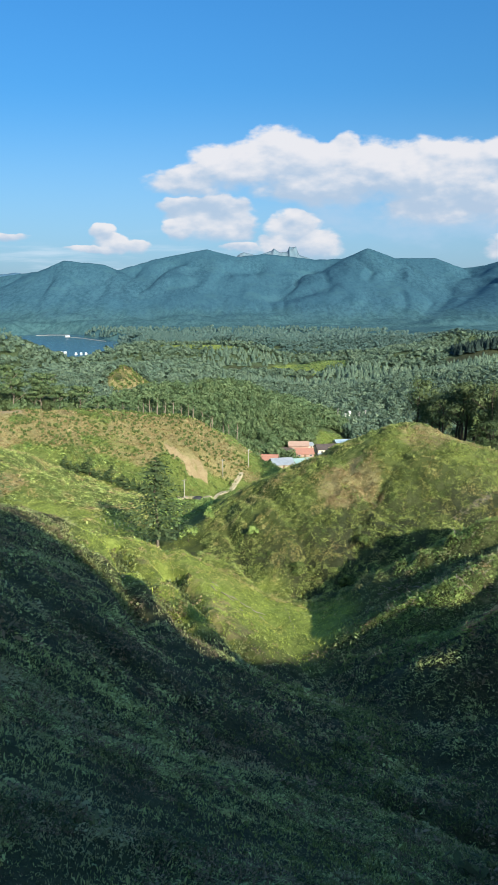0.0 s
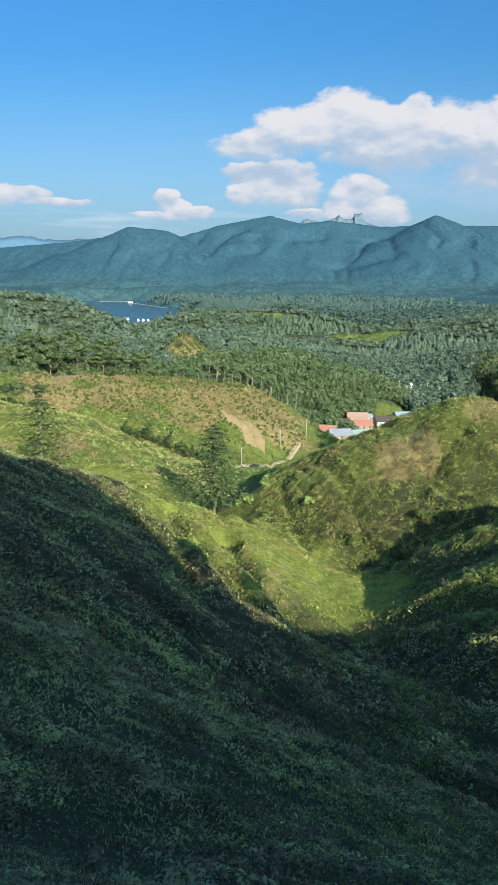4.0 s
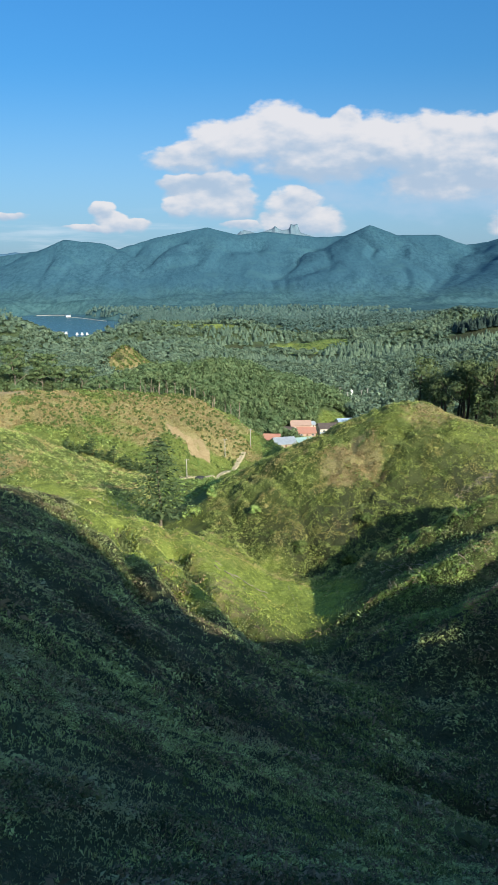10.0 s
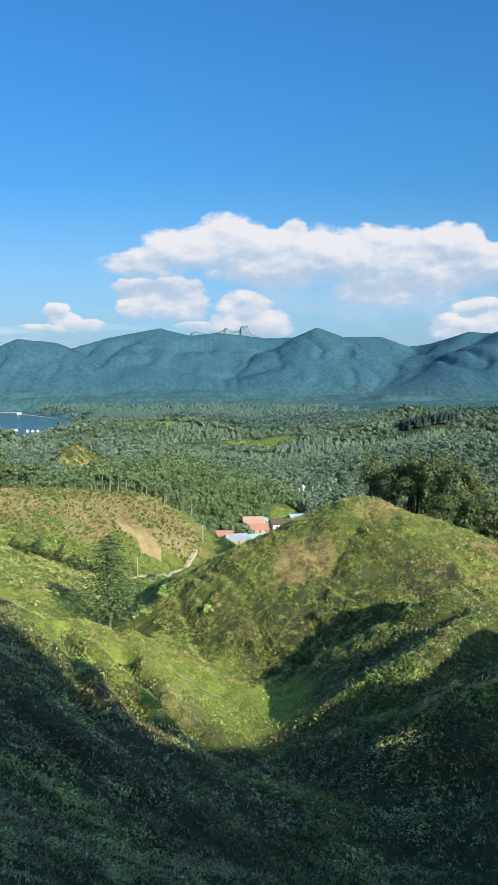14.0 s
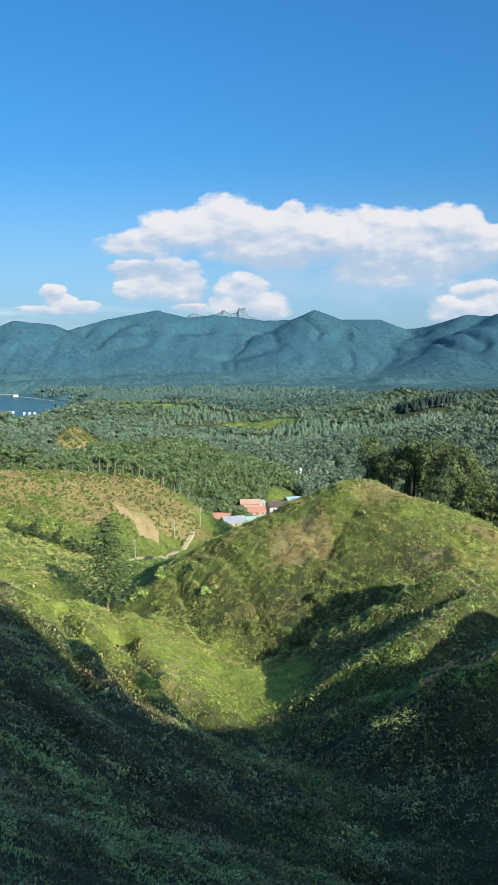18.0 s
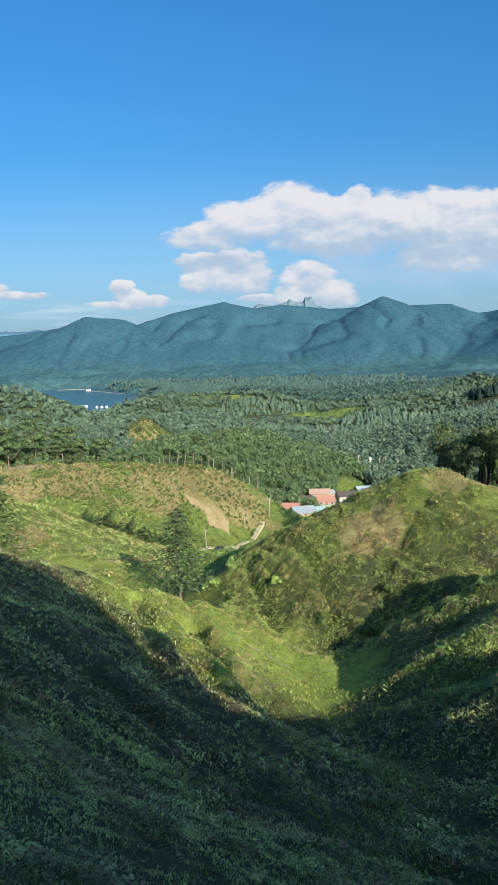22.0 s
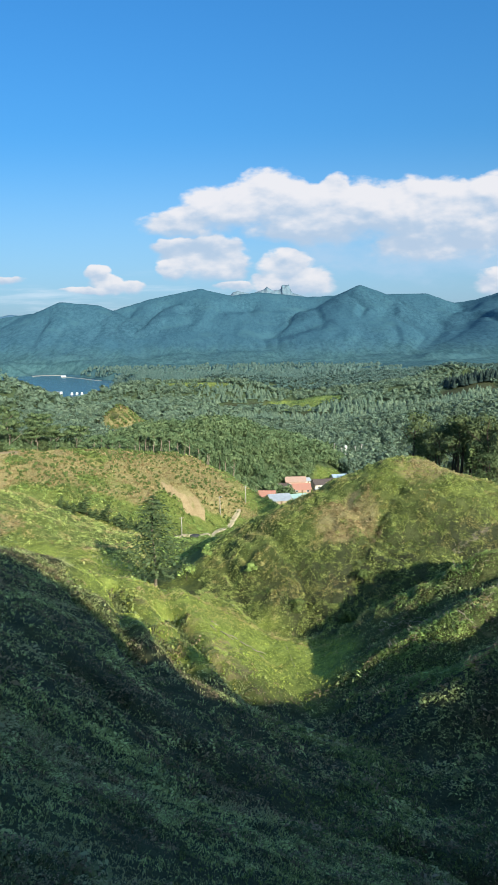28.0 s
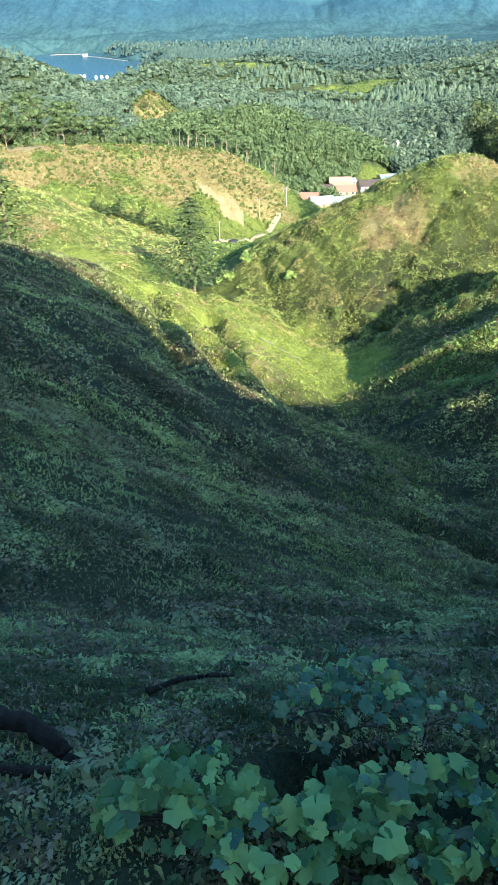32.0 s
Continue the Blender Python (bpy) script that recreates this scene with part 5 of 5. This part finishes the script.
def utility_pole(x, y, tall, label, arms=1, mat=M_CONCRETE):
    ob = thing("utility_pole", x, y, gz(x, y), label, "utility pole", "poles along the track", 25)
    part("pole", tube([(0, 0, -0.5), (0, 0, tall * 0.5), (0, 0, tall)], [0.21, 0.18, 0.13], 10), mat, ob)
    for k in range(arms):
        arm = part("crossarm", box(1.8, 0.12, 0.12, (0, 0, tall - 0.45 - 0.8 * k), 0.02), M_STEEL, ob)
        for xx in (-0.8, 0.0, 0.8):
            part("insulator", tube([(xx, 0, tall - 0.40 - 0.8 * k), (xx, 0, tall - 0.15 - 0.8 * k)], [0.07, 0.05], 7), M_WHITE, arm)
    return ob


utility_pole(-25.6, 270.0, 8.5, "pale concrete utility pole beside the track")
utility_pole(-11.4, 298.0, 8.0, "pale concrete utility pole at the bend of the track")
utility_pole(-0.3, 316.0, 8.5, "pale concrete utility pole at the valley meadow")
for xx, yy, tt in ((60.0, 470.0, 13.0), (66.0, 476.0, 12.0), (79.0, 500.0, 13.5), (86.0, 515.0, 13.0)):
    utility_pole(xx, yy, tt, "utility pole behind the village", 2)
mast = thing("pylon_mast", 71.0, 492.0, gz(71, 492), "white mast with a round head beside the village", "mast")
part("pole", tube([(0, 0, -0.5), (0, 0, 6), (0, 0, 12)], [0.55, 0.45, 0.35], 10), M_WHITE, mast)
bm = bmesh.new()
bmesh.ops.create_icosphere(bm, subdivisions=2, radius=1.1)
bmesh.ops.scale(bm, vec=(1.0, 1.0, 1.25), verts=bm.verts)
bmesh.ops.translate(bm, vec=(0, 0, 12.0), verts=bm.verts)
part("tank", bm, M_WHITE, mast, "white rounded tank")

heap = thing("covered_heap", -20.5, 272.0, gz(-20.5, 272.0), "dark tarpaulin-covered heap beside the track", "heap")
bm = bmesh.new()
bmesh.ops.create_icosphere(bm, subdivisions=3, radius=1.0)
for v in bm.verts:
    v.co = Vector((v.co.x * 2.4, v.co.y * 1.5, max(v.co.z, -0.1) * 1.4)) * (1 + 0.12 * noise.noise(v.co * 2.0))
part("cover", bm, M_TARP, heap)

# the pale track that bends round the cleared hill
bm = bmesh.new()
rows = []
lx_, ly_ = [-29, -27, -24.5, -21.8, -18, -14, -11, -8, -5.2, -3.6], [268.5, 270.5, 272, 273.8, 277, 281, 286, 292, 301, 307]
for i in range(91):
    f = i / 90 * 9
    cx, cy = float(np.interp(f, range(10), lx_)), float(np.interp(f, range(10), ly_))
    ex, ey = float(np.interp(min(f + 0.2, 9), range(10), lx_)) - float(np.interp(max(f - 0.2, 0), range(10), lx_)), float(np.interp(min(f + 0.2, 9), range(10), ly_)) - float(np.interp(max(f - 0.2, 0), range(10), ly_))
    ln = math.hypot(ex, ey)
    wd = 0.95 + 0.3 * noise.noise((i * 0.15, 1.0, 0.0))
    zc = gz(cx, cy) + 0.35
    rows.append([bm.verts.new((cx + k * wd * -ey / ln, cy + k * wd * ex / ln, zc - (0.9 if abs(k) > 1.2 else 0.0))) for k in (-1.5, -1, 0, 1, 1.5)])
for p, q in zip(rows, rows[1:]):
    for k in range(4):
        bm.faces.new((p[k], p[k + 1], q[k + 1], q[k]))
bmesh.ops.recalc_face_normals(bm, faces=bm.faces)
me = bpy.data.meshes.new("track")
bm.to_mesh(me)
bm.free()
me.materials.append(plain_material("track_gravel", (0.55, 0.48, 0.34), (0.42, 0.37, 0.26), 0.5, 0.95))
tagged(new("track", me), "pale gravel track winding past the cleared hill", "track", kind="structure")

# floats on the lake
for k, (xx, yy, ww) in enumerate(((-462, 1618, 7), (-432, 1577, 7), (-424, 1577, 6), (-416, 1577, 7), (-409, 1578, 6), (-376, 1539, 6), (-365, 1540, 6), (-354, 1539, 6))):
    ob = thing("floating_raft", xx, yy, 0.0, "white floating raft with a small cabin on the lake", "raft", "rafts on the lake", 8 * (k % 3))
    part("deck", box(ww, 5.0, 0.8, (0, 0, 0.3), 0.1), M_WHITE, ob)
    part("cabin", box(ww * 0.7, 3.4, 3.0, (0, 0, 2.2), 0.1), M_WHITE, ob)
    part("cabin_roof", slab([(-ww * 0.42, -2.0, 3.7), (ww * 0.42, -2.0, 3.7), (ww * 0.42, 2.0, 4.1), (-ww * 0.42, 2.0, 4.1)], 0.2), M_ROOF_GREY, ob)
house(-628, 2462, 20, 15, 10, 4, 2, M_ROOF_GREY, M_WHITE, "white boathouse on the far sandy shore", 4, z=0.8)


def sandbar(name, x0, y0, x1, y1, wide, tall):
    """A long low bank with a rounded back."""
    bm = bmesh.new()
    rows = []
    for i in range(25):
        f = i / 24
        cx, cy = x0 + (x1 - x0) * f, y0 + (y1 - y0) * f + 14 * math.sin(f * 5)
        ww = wide * math.sin(math.pi * (0.04 + 0.92 * f)) * (0.8 + 0.4 * noise.noise((f * 6, 0, 3)))
        rows.append([bm.verts.new((cx, cy - ww, -1.0)), bm.verts.new((cx, cy - ww * 0.5, tall * 0.7)), bm.verts.new((cx, cy + ww * 0.3, tall)), bm.verts.new((cx, cy + ww, -1.0))])
    for p, q in zip(rows, rows[1:]):
        for k in range(3):
            bm.faces.new((p[k], q[k], q[k + 1], p[k + 1]))
    me = bpy.data.meshes.new(name)
    bm.to_mesh(me)
    bm.free()
    me.materials.append(M_SAND)
    return tagged(new(name, me), "pale sandy bank along the far shore", "shore", kind="structure")


sandbar("shore_1", -775, 2590, -660, 2640, 8, 1.5)
sandbar("shore_2", -625, 2450, -430, 2150, 8, 1.3)

# bare rock summits behind the range
nx = 150
px_ = np.linspace(-110, 450, nx)
prof = np.interp(px_, [-110, -93, -60, -32, 20, 50, 104, 140, 157, 180, 200, 235, 246, 253, 275, 299, 306, 321, 380, 450], [380, 404, 436, 444, 430, 424, 440, 452, 468, 452, 442, 446, 452, 478, 474, 479, 452, 426, 408, 380])
depth = np.linspace(-1, 1, 13)
PX, DD = np.meshgrid(px_, depth)
PZ = 340 + (prof[None] - 340) * (1 - 0.75 * np.abs(DD) ** 1.6) + fbm(PX, DD * 90, 26, 4, 91) * 11 * (np.abs(DD) > 0.05)
v = np.stack([PX, 4600 + DD * 90, PZ], -1).reshape(-1, 3)
idx = np.arange(13 * nx).reshape(13, nx)
f = np.stack([idx[:-1, :-1], idx[:-1, 1:], idx[1:, 1:], idx[1:, :-1]], -1).reshape(-1, 4)
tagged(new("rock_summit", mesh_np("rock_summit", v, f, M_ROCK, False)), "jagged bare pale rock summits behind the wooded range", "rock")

# a farther ridge beyond the range
fx_ = np.linspace(-2450, -1050, 120)
fp = np.interp(fx_, [-2450, -2300, -1850, -1500, -1330, -1050], [260, 345, 325, 312, 285, 215]) + fbm(fx_, fx_ * 0, 130, 4, 95) * 26
fd = np.linspace(-1, 1, 9)
PX, DD = np.meshgrid(fx_, fd)
PZ = 60 + (fp[None] - 60) * (1 - 0.8 * np.abs(DD) ** 1.3)
v = np.stack([PX, np.sqrt(np.clip(4800 ** 2 - PX ** 2, 0, None)) + DD * 130, PZ], -1).reshape(-1, 3)
idx = np.arange(9 * 120).reshape(9, 120)
f = np.stack([idx[:-1, :-1], idx[:-1, 1:], idx[1:, 1:], idx[1:, :-1]], -1).reshape(-1, 4)
# distance haze painted in: forest colour turned pale blue
M_FAR = plain_material("hazed_far_forest", (0.105, 0.225, 0.34), (0.085, 0.19, 0.30), 0.01, 1.0)
tagged(new("backdrop_ridge", mesh_np("backdrop_ridge", v, f, M_FAR)), "wooded ridge hazed pale blue, far beyond the range", "mountain", kind="structure")

# unseen small copies of wood trees added behind the standpoint, to fray the draw's shade
for k, (xx, yy, sc) in enumerate(((32.6, -23.0, 0.22), (30.2, -28.0, 0.28), (27.2, -34.5, 0.3), (24.5, -41.0, 0.3), (33.8, -20.5, 0.15))):
    planted(behind_mound[k % 4], xx, yy, sc, 57 * k)

# ---------------------------------------------------------------- brush, logs and posts on the slopes
g = np.random.default_rng(55)


def stick(name, x, y, ln, rad, rise, turn, mat, label, category, group, parent=None, lift=0.1):
    c, s = math.cos(radians(turn)), math.sin(radians(turn))
    pts = [(0, 0, 0), (ln * 0.35, g.normal(0, 0.03) * ln, rise * 0.4 + g.normal(0, 0.03)), (ln * 0.7, g.normal(0, 0.04) * ln, rise * 0.75), (ln, 0, rise)]
    bm = tube(pts, [rad, rad * 0.85, rad * 0.65, rad * 0.35], 6)
    if parent:
        ob = part(name, bm, mat, parent)
        ob.matrix_local = pose(x, y, lift, 0, 0, turn)
        return ob
    me = bpy.data.meshes.new(name)
    bm.to_mesh(me)
    bm.free()
    me.materials.append(mat)
    ob = new(name, me)
    ob.matrix_world = pose(x, y, gz(x, y) + lift, 0, 0, turn)
    return tagged(ob, label, category, group)


for k in range(9):
    f = k / 8
    stick("fallen_log", -6.5 + 7.5 * f + g.uniform(-0.6, 0.6), 108.5 - 3.5 * f + g.uniform(-1.5, 1.5), g.uniform(1.2, 2.8), 0.08, g.uniform(-0.5, -0.1), -35 + g.uniform(-22, 22), M_DEAD, "bleached fallen log on the sunlit slope", "log", "logs on the slope")
for k in range(96):
    line = BANKS[1] if k < 66 else BANKS[0]
    f = g.uniform(0.6, 4.8) if k < 66 else g.uniform(2.2, 5.5)
    sx_, sy_ = (float(np.interp(f, range(len(line)), [q[c] for q in line])) for c in (0, 1))
    stick("dead_stem", sx_ + g.normal(0, 1.3), sy_ + g.normal(0, 1.3), g.uniform(0.3, 1.3), 0.045, g.uniform(0.3, 1.1), g.uniform(0, 360), M_DEAD, "short bleached dead stem on the brushy bank", "dead stem", "dead stems on the bank")
for px0, py0, num, turn, half, mat, lab in ((28.3, 73.9, 95, 5, 4.6, M_DEAD_RED, "long heap of dry reddish brushwood on the shaded bank"), (42.5, 129.5, 60, 22, 4.0, M_DEAD, "heap of pale dry brushwood on the mound"), (23.0, 100.4, 30, -38, 4.0, M_DEAD, "heap of pale brushwood along the bank")):
    pile = thing("brush_pile", px0, py0, gz(px0, py0), lab, "brush pile", "", turn)
    for k in range(num):
        lx, ly = g.uniform(-1, 1) * half, g.normal(0, 0.4)
        wx = px0 + lx * math.cos(radians(turn)) - ly * math.sin(radians(turn))
        wy = py0 + lx * math.sin(radians(turn)) + ly * math.cos(radians(turn))
        stick("branch", lx, ly, g.uniform(0.6, 1.6), 0.040, g.uniform(-0.2, 0.5), g.uniform(-60, 60), mat, "", "", "", pile, gz(wx, wy) - gz(px0, py0) + g.uniform(0.15, 0.6))
for k in range(8):
    stick("fence_post", -39.5 + 1.25 * k, 174.8 - 0.35 * k, 0.05, 0.06, 1.1, 0, M_CONCRETE, "short pale fence post beside the meadow", "fence post", "fence posts by the meadow", None, -0.1)
for k in range(9):
    stick("ditch_stake", 6.0 + 0.14 * k, 108.5 - 1.2 * k, 0.04, 0.03, 0.5, 0, M_DEAD, "thin wooden stake in a line up the meadow", "stake", "stakes in the meadow", None, -0.1)
stick("leaning_trunk", -97.0, 232.0, 2.4, 0.28, 6.5, 20, M_BARK_PALE, "pale bare leaning tree trunk at the dark wood", "trunk", "")

# saplings dotted over the cleared hill
x, y = scatter(9000, 250, 360, 0.5)
keep = (ellipse(x, y, -66, 306, 66, 36, 8, 0.4) > 0.5) & (clay_zone(x, y) < 0.4) & (vnoise(x / 7, y / 7, 77) > -0.3)
xs, ys = x[keep][:2400], y[keep][:2400]
wood("saplings", xs, ys, 1.3, 0.5, [spray_proto(k + 60, 26, 3, 1.0, 0.4) for k in range(4)], M_SAPLING, "small dark green saplings dotted over the cleared brown hill")
x, y = rng.uniform(-142, -92, 1100), rng.uniform(648, 706, 1100)
keep = (ellipse(x, y, -117, 684, 24, 30, 0, 0.3) > 0.5) & (np.sin(x * 0.9 + y * 0.75) > 0.0) & (clay_zone(x, y) < 0.4)
wood("cone_saplings", x[keep], y[keep], 2.2, 0.5, [spray_proto(k + 70, 12, 3, 1.0, 0.5) for k in range(3)], M_SAPLING, "rows of small saplings on a cleared cone-shaped hill")

# ---------------------------------------------------------------- creeper at the lip
def creeper_leaf(size, lobes, seed):
    """A broad leaf of three or five pointed lobes, creased along its midrib."""
    gg = np.random.default_rng(seed)
    bm = bmesh.new()
    rim = []
    tips = [(0.0, 0.36), (0.98, 0.27), (-0.98, 0.27)] + ([(1.95, 0.20), (-1.95, 0.20)] if lobes > 3 else [(2.2, 0.14), (-2.2, 0.14)])
    for i in range(31):
        a = -math.pi * 0.95 + 2 * math.pi * 0.95 * i / 30
        rr = 0.66 + sum(h * math.exp(-(abs(a - c) / 0.36) ** 1.9) for c, h in tips) + gg.normal(0, 0.022)
        xx, yy = rr * math.cos(a), rr * math.sin(a) * 1.05
        rim.append(bm.verts.new((xx * size, yy * size, size * (0.22 * abs(yy) - 0.34 * xx * xx - 0.26 * yy * yy + gg.normal(0, 0.025)))))
    inner = [bm.verts.new((v.co.x * 0.55, v.co.y * 0.55, v.co.z * 0.25 + size * (0.05 * math.cos(5 * math.atan2(v.co.y, v.co.x)) + gg.normal(0, 0.012)))) for v in rim]
    mid = bm.verts.new((0, 0, 0))
    for (p, q), (a, b) in zip(zip(rim, rim[1:]), zip(inner, inner[1:])):
        bm.faces.new((mid, a, b))
        bm.faces.new((a, p, q, b))
    me = bpy.data.meshes.new("leaf")
    bm.to_mesh(me)
    bm.free()
    for p in me.polygons:
        p.use_smooth = True
    return me


M_LEAF = [leaf_material("creeper_leaf", (0.075, 0.180, 0.060), (0.330, 0.540, 0.180), rough=0.42, fleck=0.7, patch=(0.10, 0.20, 0.11), patch_scale=0.9, single=True),
          leaf_material("dusky_leaf", (0.050, 0.130, 0.080), (0.150, 0.290, 0.170), rough=0.38, fleck=0.7, patch=(0.13, 0.22, 0.16), patch_scale=0.9, single=True)]
leaves = []
for m in M_LEAF:
    for k in range(7):
        me = creeper_leaf(0.030 + 0.0046 * k, 5 if k % 3 else 3, 200 + k)
        me.materials.append(m)
        leaves.append(me)
g = np.random.default_rng(77)
for cx, cy, rx, ry, num, lo, hi, dusk, lab in (
        (0.22, 1.08, 0.55, 0.10, 105, 0.04, 0.30, 0.1, "low creeper of fresh green leaves at the lip"),
        (-0.25, 1.27, 0.36, 0.16, 150, 0.06, 0.36, 0.1, "lush creeper with broad lobed green leaves"), (0.40, 1.28, 0.42, 0.17, 190, 0.06, 0.42, 0.15, "creeper of bright lobed leaves over dark stems"),
        (-0.36, 1.62, 0.26, 0.20, 50, 0.06, 0.26, 0.15, "loose creeper runner with a few lobed green leaves"), (0.30, 2.25, 0.36, 0.36, 140, 0.14, 0.60, 0.55, "creeper mound of dusky blue-green leaves"),
        (0.66, 2.30, 0.30, 0.30, 44, 0.14, 0.40, 0.5, "creeper mound of mixed pale and dusky leaves"), (0.42, 3.2, 0.45, 0.5, 60, 0.12, 0.42, 0.4, "trailing creeper with pale green leaves on the slope")):
    vine = thing("creeper", cx, cy, gz(cx, cy), lab, "creeper", "creepers at the lip")
    for s in range(6):
        a0 = g.uniform(0, 2 * math.pi)
        p = []
        for i in range(6):
            lx, ly = rx * 0.85 * math.cos(a0 + 0.25 * i) * i / 5, ry * 0.85 * math.sin(a0 + 0.25 * i) * i / 5
            p.append((lx, ly, gz(cx + lx, cy + ly) - gz(cx, cy) + 0.02 + lo * 0.8 * math.sin(i * 0.6)))
        part("stem", tube(p, [0.005, 0.005, 0.004, 0.004, 0.003, 0.002], 5), M_BARK, vine)
    for k in range(num):
        rr, a = math.sqrt(g.random()), g.uniform(0, 2 * math.pi)
        lx, ly = rx * rr * math.cos(a), ry * rr * math.sin(a)
        zz = gz(cx + lx, cy + ly) - gz(cx, cy) + lo + (hi - lo) * (1 - rr * rr * 0.8) * g.uniform(0.3, 1.0)
        ob = new("leaf", leaves[int(g.integers(0, 7)) + (7 if g.random() < dusk else 0)])
        ob.parent = vine
        sc = g.uniform(0.40, 1.10)
        ob.matrix_local = pose(lx, ly, zz, g.normal(20, 22), g.normal(0, 24), g.uniform(0, 360)) @ Matrix.Diagonal((sc, sc, sc, 1))

# dark fallen branches and dry stalks among the weeds
M_ROTTEN = plain_material("rotten_bark", (0.060, 0.046, 0.034), (0.018, 0.014, 0.011), 14.0, 0.95, 0, 0.03)


def fallen_branch(line, rad, label):
    pts, radii = [], []
    for i in range(25):
        f = i / 24 * (len(line) - 1)
        xx, yy, up = (float(np.interp(f, range(len(line)), [q[c] for q in line])) for c in range(3))
        pts.append((xx + g.normal(0, rad * 0.06), yy + g.normal(0, rad * 0.06), gz(xx, yy) + up + g.normal(0, rad * 0.08)))
        radii.append(rad * (1.0 - 0.35 * i / 24) * (1 + 0.30 * noise.noise((i * 0.45, rad * 70, 0.0)) + g.normal(0, 0.02)))
    bm = tube(pts, radii, 12)
    for v in bm.verts:
        v.co += Vector((noise.noise(v.co * 40), noise.noise(v.co * 40 + Vector((7, 3, 1))), noise.noise(v.co * 40 + Vector((2, 9, 4))))) * 0.30 * rad
    me = bpy.data.meshes.new("fallen_branch")
    bm.to_mesh(me)
    bm.free()
    me.materials.append(M_ROTTEN)
    return tagged(new("fallen_branch", me), label, "branch")


fallen_branch([(-1.75, 2.35, 0.12), (-1.4, 2.1, 0.12), (-1.15, 1.98, 0.15), (-0.95, 1.84, 0.08), (-0.88, 1.76, -0.02)], 0.050, "thick dark weathered fallen branch among the weeds")
fallen_branch([(-0.84, 2.85, 0.03), (-0.66, 2.98, 0.10), (-0.5, 3.2, 0.12), (-0.38, 3.5, 0.10)], 0.022, "slender dark fallen branch lying over the weeds")
fallen_branch([(-1.35, 1.52, 0.04), (-1.1, 1.60, 0.05), (-0.92, 1.66, 0.03)], 0.030, "short dark broken branch at the lip")
for k in range(26):
    xx, yy = g.uniform(-1.3, 1.3), g.uniform(1.2, 3.4)
    stick("dry_stalk", xx, yy, g.uniform(0.03, 0.10), 0.0022, g.uniform(0.10, 0.28), g.uniform(0, 360), M_DEAD, "thin dry upright stalk among the weeds", "stalk", "dry stalks at the lip", None, 0.0)
